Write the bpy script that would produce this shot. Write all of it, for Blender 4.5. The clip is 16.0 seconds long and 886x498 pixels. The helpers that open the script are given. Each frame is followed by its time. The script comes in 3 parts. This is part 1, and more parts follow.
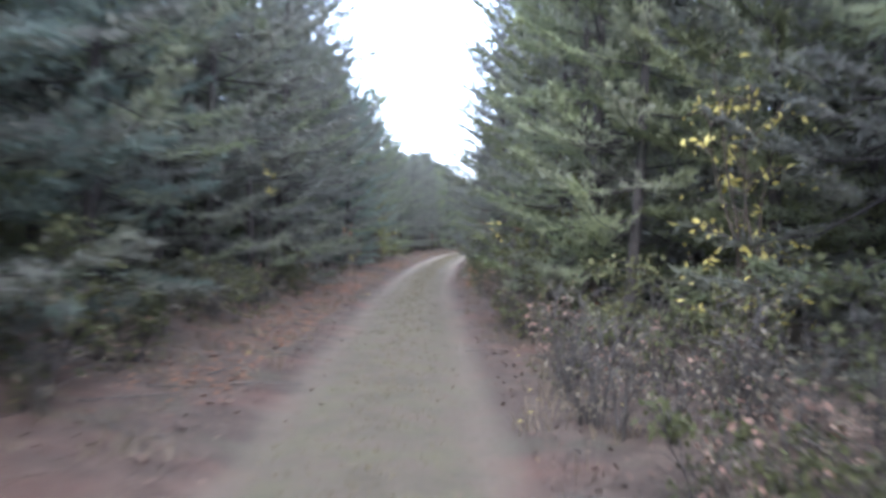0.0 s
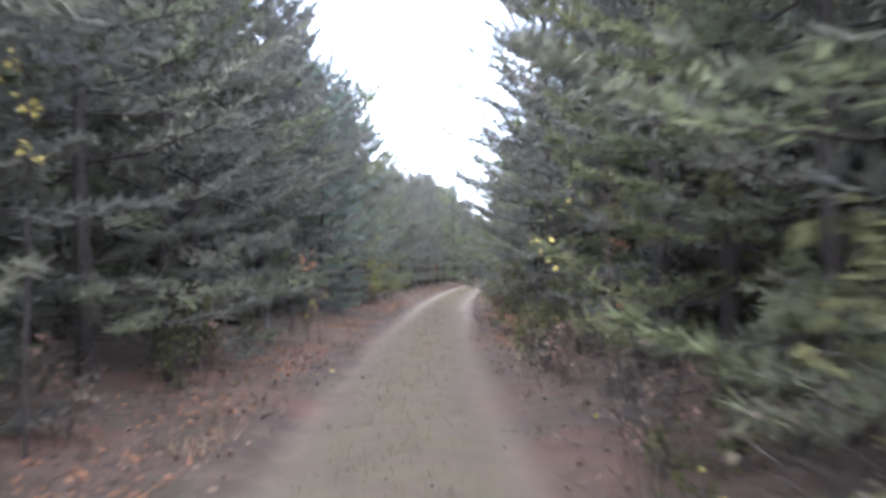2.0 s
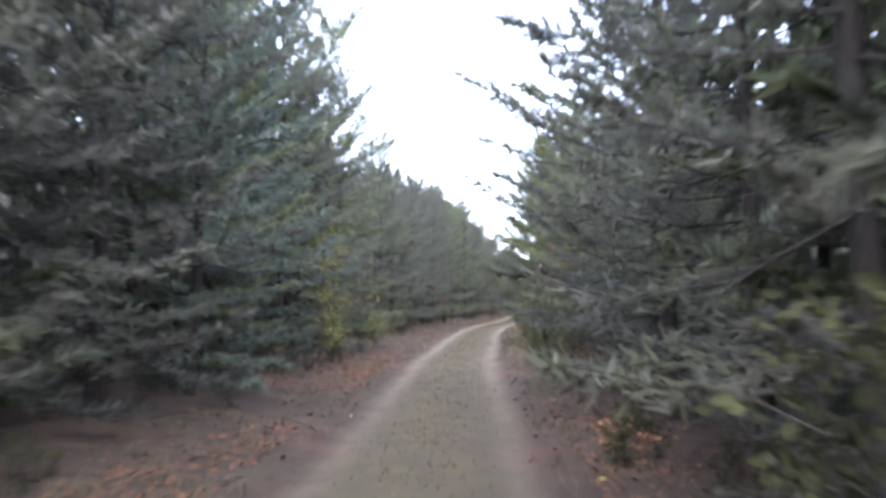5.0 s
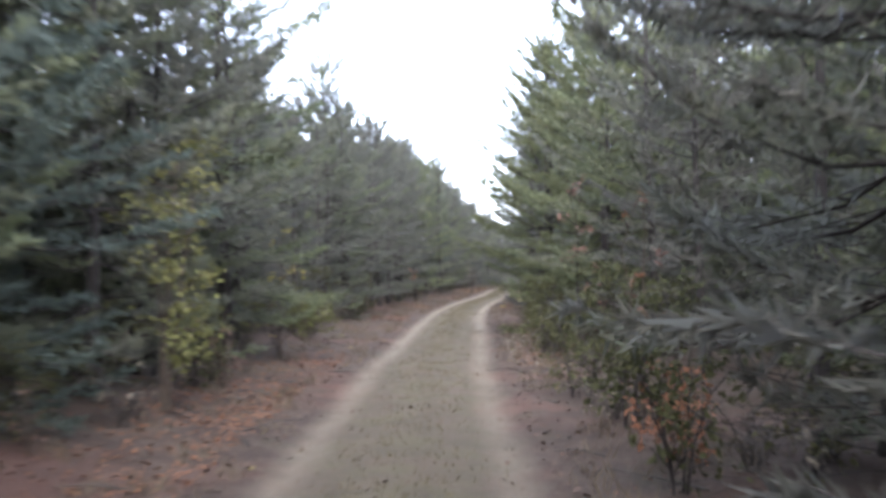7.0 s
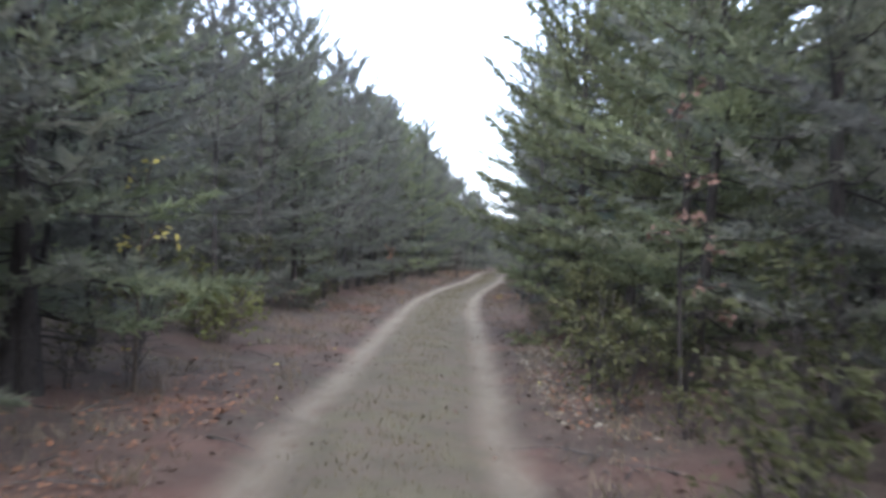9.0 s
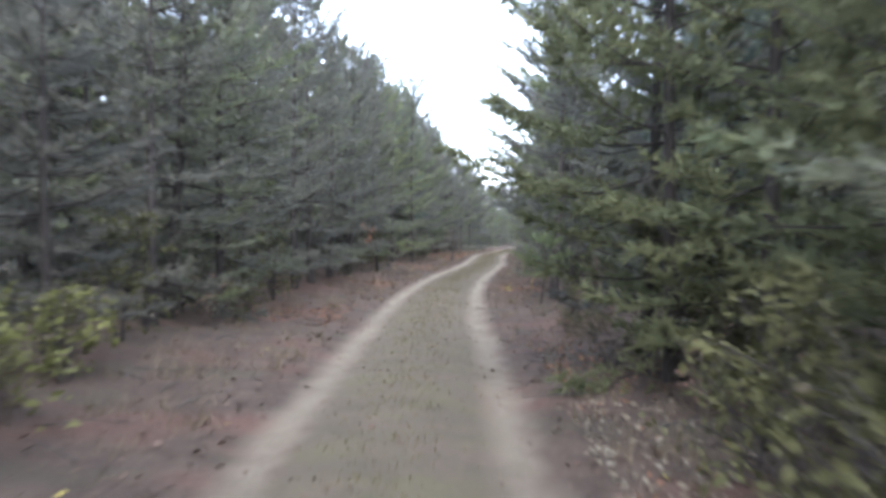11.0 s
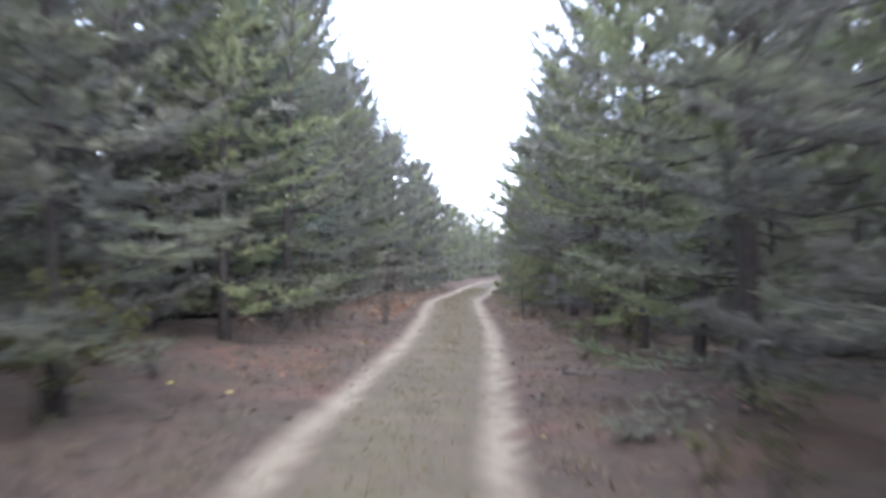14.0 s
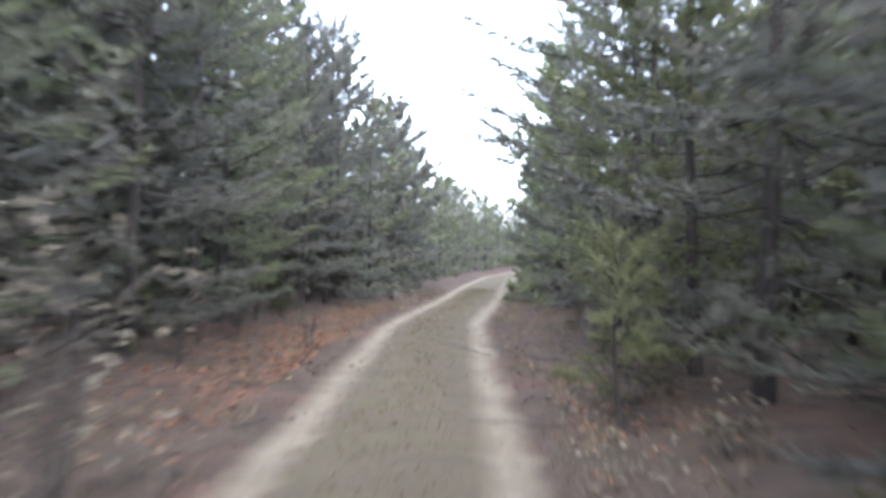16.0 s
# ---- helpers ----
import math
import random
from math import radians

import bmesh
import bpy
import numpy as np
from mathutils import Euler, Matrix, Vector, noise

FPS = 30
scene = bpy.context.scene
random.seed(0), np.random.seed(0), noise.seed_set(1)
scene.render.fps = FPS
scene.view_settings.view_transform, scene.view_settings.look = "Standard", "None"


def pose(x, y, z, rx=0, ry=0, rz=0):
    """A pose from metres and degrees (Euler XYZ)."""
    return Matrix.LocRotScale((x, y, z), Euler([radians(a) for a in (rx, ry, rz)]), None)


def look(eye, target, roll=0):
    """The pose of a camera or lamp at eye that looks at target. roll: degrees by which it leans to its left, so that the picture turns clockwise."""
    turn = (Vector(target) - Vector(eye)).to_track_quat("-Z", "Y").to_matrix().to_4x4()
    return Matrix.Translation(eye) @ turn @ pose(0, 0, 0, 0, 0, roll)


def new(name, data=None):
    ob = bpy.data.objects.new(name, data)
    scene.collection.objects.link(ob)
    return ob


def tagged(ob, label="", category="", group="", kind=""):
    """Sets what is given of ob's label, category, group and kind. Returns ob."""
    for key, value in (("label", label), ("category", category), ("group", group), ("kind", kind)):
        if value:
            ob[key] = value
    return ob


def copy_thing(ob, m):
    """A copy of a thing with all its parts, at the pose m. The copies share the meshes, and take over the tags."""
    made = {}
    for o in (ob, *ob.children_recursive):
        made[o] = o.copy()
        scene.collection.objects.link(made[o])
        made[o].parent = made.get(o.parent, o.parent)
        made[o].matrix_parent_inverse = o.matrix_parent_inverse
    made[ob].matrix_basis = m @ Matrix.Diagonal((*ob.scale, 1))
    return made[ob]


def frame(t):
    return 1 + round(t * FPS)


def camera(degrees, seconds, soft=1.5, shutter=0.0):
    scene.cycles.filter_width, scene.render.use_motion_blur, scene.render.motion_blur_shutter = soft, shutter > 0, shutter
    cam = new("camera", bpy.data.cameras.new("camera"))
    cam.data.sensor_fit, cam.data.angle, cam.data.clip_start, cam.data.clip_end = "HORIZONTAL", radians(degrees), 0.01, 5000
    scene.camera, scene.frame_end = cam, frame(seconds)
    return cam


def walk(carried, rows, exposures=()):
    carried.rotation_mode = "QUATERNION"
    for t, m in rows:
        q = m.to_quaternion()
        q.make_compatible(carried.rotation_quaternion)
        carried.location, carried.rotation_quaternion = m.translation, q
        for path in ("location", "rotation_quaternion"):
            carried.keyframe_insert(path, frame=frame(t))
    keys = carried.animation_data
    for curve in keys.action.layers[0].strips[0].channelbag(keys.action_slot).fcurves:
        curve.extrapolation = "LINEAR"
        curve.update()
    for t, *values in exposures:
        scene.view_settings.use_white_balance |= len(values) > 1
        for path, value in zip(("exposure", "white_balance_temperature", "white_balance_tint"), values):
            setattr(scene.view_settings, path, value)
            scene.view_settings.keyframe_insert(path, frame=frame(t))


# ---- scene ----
cam = camera(52.0, 16.0, soft=3.5, shutter=0.75)
PATH = [
    (0, (0.00, 0.00, 1.45), (0.15, 10.00, 1.29), 1.3),
    (0.5, (0.12, 2.44, 1.41), (0.60, 12.43, 1.21), 1.3),
    (1, (0.16, 4.87, 1.43), (0.50, 14.86, 1.61), 1.4),
    (1.5, (0.04, 7.33, 1.41), (0.13, 17.33, 1.41), -0.4),
    (2, (-0.10, 9.55, 1.35), (0.02, 19.55, 1.55), -0.4),
    (2.5, (-0.22, 11.86, 1.37), (-0.17, 21.86, 1.61), 0.2),
    (3, (-0.27, 14.04, 1.34), (-0.17, 24.03, 1.71), -0.7),
    (3.5, (-0.25, 16.04, 1.36), (0.79, 25.97, 1.89), -2.0),
    (4, (-0.20, 18.12, 1.36), (0.08, 28.09, 2.06), -1.2),
    (4.5, (-0.15, 20.31, 1.34), (0.21, 30.27, 2.10), -0.4),
    (4.7, (-0.09, 21.27, 1.37), (-0.05, 31.25, 2.00), 0.2),
    (6.8, (0.20, 30.10, 1.46), (0.41, 40.09, 1.84), -1.0),
    (7, (0.23, 30.82, 1.42), (0.54, 40.82, 1.66), -0.9),
    (7.5, (0.33, 32.70, 1.29), (1.17, 42.64, 2.05), -0.7),
    (8, (0.41, 34.29, 1.41), (0.81, 44.28, 1.59), 0.9),
    (8.5, (0.43, 35.79, 1.39), (0.73, 45.79, 1.43), 0.3),
    (9, (0.36, 37.18, 1.38), (0.87, 47.16, 1.41), 1.7),
    (9.5, (0.31, 38.62, 1.37), (1.14, 48.58, 1.52), 0.5),
    (10, (0.41, 39.64, 1.37), (1.52, 49.58, 1.27), 1.2),
    (10.2, (0.45, 40.13, 1.39), (1.08, 50.11, 1.16), -0.1),
    (12.3, (1.30, 51.18, 1.38), (1.92, 61.16, 1.26), 0.9),
    (12.5, (1.40, 52.78, 1.38), (2.13, 62.75, 1.11), -0.8),
    (13, (1.71, 56.85, 1.40), (2.77, 66.80, 1.49), -0.5),
    (13.5, (2.06, 60.88, 1.39), (3.48, 70.78, 1.51), -0.3),
    (14, (2.52, 64.90, 1.42), (3.66, 74.84, 1.55), 1.2),
    (14.5, (3.07, 68.72, 1.44), (4.44, 78.63, 1.39), 0.6),
    (15, (3.70, 72.52, 1.40), (4.96, 82.44, 1.38), 0.8),
    (15.5, (4.29, 76.39, 1.35), (5.38, 86.33, 1.23), -0.3),
    (16, (4.93, 80.10, 1.37), (6.03, 90.04, 1.39), 0.5),
]
EXPOSURES = [(0, 3.27, 5430, 15), (1.5, 3.34, 5630, 18), (3.2, 3.49, 5880, 19), (4.7, 3.14, 5780, 17), (6.8, 3.04, 5990, 17), (7.5, 3.04, 5990, 17), (8.5, 2.63, 5690, 15), (10.2, 2.9, 5800, 13), (12.3, 3.09, 5650, 17), (14, 3.14, 5740, 18), (16, 3.18, 5830, 15)]
walk(cam, [(t, look(eye, target, roll)) for t, eye, target, roll in PATH], EXPOSURES)

# ---- world, sun, exposure ----
world = bpy.data.worlds.new("overcast_sky")
scene.world = world
world.use_nodes = True
wn = world.node_tree
sky = wn.nodes.new("ShaderNodeTexSky")
sky.sky_type = "NISHITA"
sky.sun_disc = False
sky.sun_elevation = radians(48)
sky.sun_rotation = radians(183)
sky.air_density, sky.dust_density, sky.ozone_density = 1.0, 3.0, 1.0
# a thin even cloud sheet over the sky
cloud = wn.nodes.new("ShaderNodeMix")
cloud.data_type = "RGBA"
cloud.inputs[0].default_value = 0.6
cloud.inputs[7].default_value = (3.4, 3.57, 3.88, 1)
wn.links.new(sky.outputs[0], cloud.inputs[6])
wn.links.new(cloud.outputs[2], wn.nodes["Background"].inputs[0])
wn.nodes["Background"].inputs[1].default_value = 0.15
sun_data = bpy.data.lights.new("sun", "SUN")
sun_data.energy, sun_data.angle, sun_data.color = 1.35, radians(60), (1.0, 0.96, 0.9)
sun = new("sun", sun_data)
sun.matrix_world = Matrix.Translation((0, 0, 60)) @ Euler((radians(42), 0, radians(-3))).to_matrix().to_4x4()

# ---- materials ----


def material(name, rough=0.8):
    m = bpy.data.materials.new(name)
    m.use_nodes = True
    nt = m.node_tree
    b = nt.nodes["Principled BSDF"]
    b.inputs["Roughness"].default_value = rough
    b.inputs["Specular IOR Level"].default_value = 0.25
    return m, nt, b


def ramp(nt, fac, stops):
    r = nt.nodes.new("ShaderNodeValToRGB")
    e = r.color_ramp.elements
    while len(e) < len(stops):
        e.new(0.5)
    for k, (p, c) in zip(e, stops):
        k.position, k.color = p, (*c, 1)
    nt.links.new(fac, r.inputs[0])
    return r.outputs[0]


def noise_of(nt, scale, detail=4, vec=None, rough=0.6):
    n = nt.nodes.new("ShaderNodeTexNoise")
    n.inputs["Scale"].default_value, n.inputs["Detail"].default_value = scale, detail
    n.inputs["Roughness"].default_value = rough
    if vec is not None:
        nt.links.new(vec, n.inputs["Vector"])
    return n.outputs["Fac"]


def calc(nt, op, a, b=None, clamp=False):
    n = nt.nodes.new("ShaderNodeMath")
    n.operation, n.use_clamp = op, clamp
    for i, v in enumerate((a, b)):
        if v is None:
            continue
        if isinstance(v, (int, float)):
            n.inputs[i].default_value = v
        else:
            nt.links.new(v, n.inputs[i])
    return n.outputs[0]


def mix(nt, fac, a, b, blend="MIX"):
    n = nt.nodes.new("ShaderNodeMix")
    n.data_type, n.blend_type = "RGBA", blend
    for sock, v in ((n.inputs[0], fac), (n.inputs[6], a), (n.inputs[7], b)):
        if isinstance(v, (int, float)):
            sock.default_value = v
        elif isinstance(v, tuple):
            sock.default_value = (*v, 1)
        else:
            nt.links.new(v, sock)
    return n.outputs[2]


def bump(nt, b, height, strength=0.5, dist=0.02):
    n = nt.nodes.new("ShaderNodeBump")
    n.inputs["Strength"].default_value, n.inputs["Distance"].default_value = strength, dist
    nt.links.new(height, n.inputs["Height"])
    nt.links.new(n.outputs[0], b.inputs["Normal"])


def foliage(name, dark, mid, light, rough=0.75, through_light=0.35, spread=1.0, fresh=0.0):
    """Leaves or needles: colour by tree, by leaf and by patches, some light let through."""
    m, nt, b = material(name, rough)
    info = nt.nodes.new("ShaderNodeObjectInfo")
    geo = nt.nodes.new("ShaderNodeNewGeometry")
    co = nt.nodes.new("ShaderNodeTexCoord").outputs["Object"]
    patch = noise_of(nt, 1.5, 4, co)
    v = calc(nt, "MULTIPLY", geo.outputs["Random Per Island"], 0.25)
    v = calc(nt, "ADD", v, calc(nt, "MULTIPLY", patch, 0.62))
    v = calc(nt, "ADD", v, calc(nt, "MULTIPLY", noise_of(nt, 48, 3, co), 0.13))
    v = calc(nt, "ADD", v, calc(nt, "MULTIPLY", calc(nt, "SUBTRACT", info.outputs["Random"], 0.5), 0.35 * spread))
    col = ramp(nt, v, [(0.15, dark), (0.5, mid), (0.9, light)])
    b.inputs["Specular IOR Level"].default_value = 0.1
    if fresh:
        # greener growth in broad patches, more of it on some trees than on others
        part_fresh = calc(nt, "ADD", noise_of(nt, 0.6, 3, co), calc(nt, "MULTIPLY", calc(nt, "SUBTRACT", info.outputs["Random"], 0.5), 0.3))
        part_fresh = ramp(nt, part_fresh, [(0.46, (0, 0, 0)), (0.66, (1, 1, 1))])
        col = mix(nt, calc(nt, "MULTIPLY", part_fresh, fresh), col, mix(nt, 1.0, col, (0.97, 1.10, 0.70), "MULTIPLY"))
    nt.links.new(col, b.inputs["Base Color"])
    tr = nt.nodes.new("ShaderNodeBsdfTranslucent")
    nt.links.new(col, tr.inputs[0])
    ms = nt.nodes.new("ShaderNodeMixShader")
    ms.inputs[0].default_value = through_light
    nt.links.new(b.outputs[0], ms.inputs[1])
    nt.links.new(tr.outputs[0], ms.inputs[2])
    nt.links.new(ms.outputs[0], nt.nodes["Material Output"].inputs["Surface"])
    return m


def bark(name, dark, light):
    m, nt, b = material(name, 0.9)
    co = nt.nodes.new("ShaderNodeTexCoord").outputs["Object"]
    mp = nt.nodes.new("ShaderNodeMapping")
    mp.inputs["Scale"].default_value = (14, 14, 4)
    nt.links.new(co, mp.inputs[0])
    n = noise_of(nt, 3, 5, mp.outputs[0])
    col = ramp(nt, n, [(0.3, dark), (0.7, light)])
    moss = ramp(nt, noise_of(nt, 1.3, 3, co), [(0.55, (0, 0, 0)), (0.7, (1, 1, 1))])
    nt.links.new(mix(nt, moss, col, (0.055, 0.060, 0.050)), b.inputs["Base Color"])
    bump(nt, b, n, 0.8, 0.02)
    return m


NEEDLE = foliage("pine_needles", (0.120, 0.117, 0.105), (0.166, 0.170, 0.141), (0.224, 0.230, 0.170), through_light=0.7, spread=1.3, fresh=0.8)
NEEDLE_BLUE = foliage("blue_green_needles", (0.100, 0.125, 0.106), (0.142, 0.174, 0.143), (0.195, 0.228, 0.183), through_light=0.7)
NEEDLE_YOUNG = foliage("bright_young_needles", (0.070, 0.094, 0.046), (0.108, 0.138, 0.068), (0.150, 0.182, 0.096), through_light=0.5)
NEEDLE_FRESH = foliage("fresh_green_needles", (0.104, 0.116, 0.066), (0.152, 0.165, 0.090), (0.210, 0.222, 0.120), through_light=0.7)
LEAF_YELLOW = foliage("yellow_autumn_leaf", (0.27, 0.235, 0.07), (0.47, 0.41, 0.125), (0.66, 0.59, 0.25))
LEAF_OLIVE = foliage("olive_leaf", (0.03726, 0.04374, 0.02187), (0.07128, 0.07533, 0.03483), (0.1256, 0.1231, 0.05832))
LEAF_LIME = foliage("yellow_green_leaf", (0.07225, 0.08075, 0.02975), (0.1275, 0.136, 0.051), (0.204, 0.1997, 0.085))
LEAF_ORANGE = foliage("orange_autumn_leaf", (0.14, 0.072, 0.042), (0.25, 0.125, 0.075), (0.34, 0.21, 0.125))
LEAF_PINK = foliage("faded_pink_leaf", (0.1275, 0.08075, 0.06375), (0.221, 0.1445, 0.1148), (0.306, 0.2465, 0.187))
LEAF_PALE = foliage("pale_withered_leaf", (0.072, 0.0624, 0.044), (0.136, 0.12, 0.088), (0.24, 0.224, 0.184))
LITTER = foliage("fallen_leaf", (0.034, 0.02465, 0.0204), (0.07225, 0.051, 0.03995), (0.1445, 0.1148, 0.0918), through_light=0.05)
GRASS = foliage("dry_track_grass", (0.070, 0.064, 0.038), (0.118, 0.105, 0.063), (0.175, 0.152, 0.098), through_light=0.25)
RUSTY = foliage("rusty_fallen_leaf", (0.080, 0.042, 0.026), (0.138, 0.070, 0.041), (0.200, 0.112, 0.068), through_light=0.05)
STRAW = foliage("dry_straw_grass", (0.0527, 0.0425, 0.02975), (0.09775, 0.08075, 0.0561), (0.17, 0.1445, 0.1062), through_light=0.25)
BARK = bark("pine_bark", (0.017, 0.0155, 0.0145), (0.048, 0.043, 0.040))
TWIG = bark("grey_twig", (0.029, 0.026, 0.0235), (0.078, 0.072, 0.066))
PALE_TWIG = bark("pale_grey_twig", (0.10, 0.10, 0.095), (0.24, 0.24, 0.23))
STEM = bark("sapling_bark", (0.039, 0.02925, 0.02275), (0.1105, 0.091, 0.0715))


def ground_material():
    """Two pale sandy ruts, a grassy strip between them, red-brown needle litter beside; by metres across the track."""
    m, nt, b = material("forest_track", 0.95)
    uv = nt.nodes.new("ShaderNodeUVMap")
    sep = nt.nodes.new("ShaderNodeSeparateXYZ")
    nt.links.new(uv.outputs[0], sep.inputs[0])
    co = nt.nodes.new("ShaderNodeTexCoord").outputs["Object"]
    broad, mid, fine = noise_of(nt, 0.35, 4, co), noise_of(nt, 2.2, 5, co), noise_of(nt, 22, 6, co, 0.7)
    stones = noise_of(nt, 70, 3, co)
    wob = calc(nt, "MULTIPLY", calc(nt, "SUBTRACT", mid, 0.5), 0.5)
    wob = calc(nt, "ADD", wob, calc(nt, "MULTIPLY", calc(nt, "SUBTRACT", broad, 0.5), 0.35))
    u = calc(nt, "ADD", sep.outputs[0], calc(nt, "MULTIPLY", wob, 0.6))
    away = calc(nt, "ABSOLUTE", calc(nt, "SUBTRACT", calc(nt, "ABSOLUTE", u), 0.81))
    rut = calc(nt, "ADD", away, calc(nt, "MULTIPLY", calc(nt, "SUBTRACT", fine, 0.5), 0.26))
    rut = calc(nt, "ADD", rut, calc(nt, "MULTIPLY", calc(nt, "SUBTRACT", mid, 0.5), 0.3))
    rut = ramp(nt, rut, [(0.05, (1, 1, 1)), (0.25, (0, 0, 0))])
    # the ruts are worn pale from the middle of the way on, and dull with litter before
    worn = ramp(nt, calc(nt, "DIVIDE", sep.outputs[1], 100), [(0.24, (0.22,) * 3), (0.40, (0.55,) * 3), (0.52, (0.72,) * 3), (0.66, (1, 1, 1))])
    worn = calc(nt, "MULTIPLY", worn, ramp(nt, noise_of(nt, 1.1, 3, co), [(0.32, (0.55,) * 3), (0.55, (1, 1, 1))]))
    inside = ramp(nt, calc(nt, "ADD", calc(nt, "ABSOLUTE", u), calc(nt, "MULTIPLY", wob, 0.5)), [(0.55, (1, 1, 1)), (0.95, (0, 0, 0))])
    verge = ramp(nt, calc(nt, "ADD", calc(nt, "MULTIPLY", fine, 0.55), calc(nt, "MULTIPLY", mid, 0.5)),
                 [(0.30, (0.0170, 0.0123, 0.0092)), (0.5, (0.0378, 0.0273, 0.0204)), (0.72, (0.0755, 0.0563, 0.0424))])
    rusty = ramp(nt, noise_of(nt, 0.5, 3, co), [(0.5, (0, 0, 0)), (0.66, (1, 1, 1))])
    verge = mix(nt, calc(nt, "MULTIPLY", rusty, 0.5), verge, (0.08749, 0.04234, 0.03108))
    mossy = ramp(nt, noise_of(nt, 0.9, 5, co, 0.7), [(0.52, (0, 0, 0)), (0.62, (1, 1, 1))])
    verge = mix(nt, calc(nt, "MULTIPLY", mossy, 0.5), verge, (0.0352, 0.0344, 0.0216))
    floor_ = ramp(nt, fine, [(0.3, (0.055, 0.0435, 0.0325)), (0.7, (0.125, 0.0965, 0.073))])
    deep = ramp(nt, calc(nt, "DIVIDE", calc(nt, "ADD", calc(nt, "ABSOLUTE", u), wob), 10), [(0.28, (0, 0, 0)), (0.5, (1, 1, 1))])
    side = mix(nt, deep, verge, floor_)
    bare = ramp(nt, calc(nt, "ADD", calc(nt, "MULTIPLY", mid, 0.6), calc(nt, "MULTIPLY", noise_of(nt, 7, 4, co), 0.4)), [(0.46, (0, 0, 0)), (0.6, (1, 1, 1))])
    strip = ramp(nt, calc(nt, "ADD", calc(nt, "MULTIPLY", fine, 0.6), calc(nt, "MULTIPLY", mid, 0.45)),
                 [(0.32, (0.034, 0.029, 0.019)), (0.55, (0.063, 0.054, 0.037)), (0.75, (0.105, 0.089, 0.064))])
    sand = ramp(nt, calc(nt, "ADD", calc(nt, "MULTIPLY", fine, 0.6), calc(nt, "MULTIPLY", stones, 0.4)),
                [(0.3, (0.088, 0.076, 0.055)), (0.55, (0.150, 0.131, 0.098)), (0.75, (0.212, 0.188, 0.146))])
    strip = mix(nt, calc(nt, "MULTIPLY", bare, 0.75), strip, (0.066, 0.051, 0.038))
    mossed = ramp(nt, noise_of(nt, 1.6, 4, co, 0.65), [(0.47, (0, 0, 0)), (0.6, (1, 1, 1))])
    strip = mix(nt, calc(nt, "MULTIPLY", mossed, 0.48), strip, (0.066, 0.064, 0.034))
    col = mix(nt, inside, side, strip)
    col = mix(nt, calc(nt, "MULTIPLY", rut, worn), col, sand)
    nt.links.new(col, b.inputs["Base Color"])
    bump(nt, b, calc(nt, "ADD", fine, calc(nt, "MULTIPLY", stones, 0.5)), 0.7, 0.03)
    return m


# ---- the track's line and the ground ----
CENTRE = [(-60, -0.35), (0, -0.35), (20, -0.35), (27, -0.28), (35, 0.02), (40, 0.2), (45, 0.43), (50.6, 0.85), (57.2, 1.28),
          (63.2, 1.8), (68.7, 2.47), (75, 3.5), (80, 4.4), (86, 5.24), (92, 5.98), (95, 6.35), (98, 6.78), (104.8, 8.35), (116.6, 10.7), (128, 13.3), (150, 20), (190, 38), (260, 82)]
_s = np.arange(-60, 260, 0.5)
_c = np.interp(_s, [p[0] for p in CENTRE], [p[1] for p in CENTRE])
_k = np.hanning(15)
_c = np.convolve(np.pad(_c, 7, mode="edge"), _k / _k.sum(), "valid")


def centre(s):
    return float(np.interp(s, _s, _c))


def rise(u, s):
    """Height of the ground u metres to the right of the track's middle, s metres along it."""
    a = abs(u)
    z = -0.055 * math.exp(-(((a - 0.81) / 0.26) ** 2)) + 0.02 * math.exp(-((u / 0.4) ** 2))
    bank = min(1.0, max(0.0, (a - 1.25) / 2.6))
    z += (0.20 if u < 0 else 0.12) * bank * bank * (3 - 2 * bank)
    lump = noise.noise(Vector((u * 0.55, s * 0.4, 3.1))) * 0.10 + noise.noise(Vector((u * 2.1, s * 2.1, 8.2))) * 0.03
    z += lump * (0.15 + 0.85 * min(1, max(0, (a - 0.9) / 1.0)))
    return z if a < 30 else z * max(0, 1 - (a - 30) / 60)


def spot(u, s, z=0.0):
    return Vector((centre(s) + u, s, rise(u, s) + z))


def build_ground():
    us = [0.0]
    while us[-1] < 700:
        x = us[-1]
        us.append(x + (0.11 if x < 2.2 else 0.2 if x < 4.5 else 0.6 if x < 10 else x * 0.28))
    us = [-v for v in us[:0:-1]] + us
    ss = [-700, -300, -120, -60, -30] + [-20 + 0.35 * k for k in range(400)]
    while ss[-1] < 900:
        ss.append(ss[-1] + max(1.0, (ss[-1] - 118) * 0.3))
    verts, uvs = [], []
    for s in ss:
        sc = min(max(s, -60), 259)
        for u in us:
            verts.append((centre(sc) + u, s, rise(u, s)))
            uvs.append((u, s))
    n = len(us)
    faces = [(r * n + c, r * n + c + 1, (r + 1) * n + c + 1, (r + 1) * n + c) for r in range(len(ss) - 1) for c in range(n - 1)]
    me = bpy.data.meshes.new("ground")
    me.from_pydata(verts, [], faces)
    idx = np.zeros(len(me.loops), dtype=np.int32)
    me.loops.foreach_get("vertex_index", idx)
    me.uv_layers.new(name="across").data.foreach_set("uv", np.array(uvs, dtype=np.float32)[idx].ravel())
    me.polygons.foreach_set("use_smooth", [True] * len(me.polygons))
    me.materials.append(ground_material())
    return tagged(new("ground", me), "sandy two-rut forest track through red-brown needle litter", "forest track", kind="structure")


build_ground()

# ---- builders of plants ----


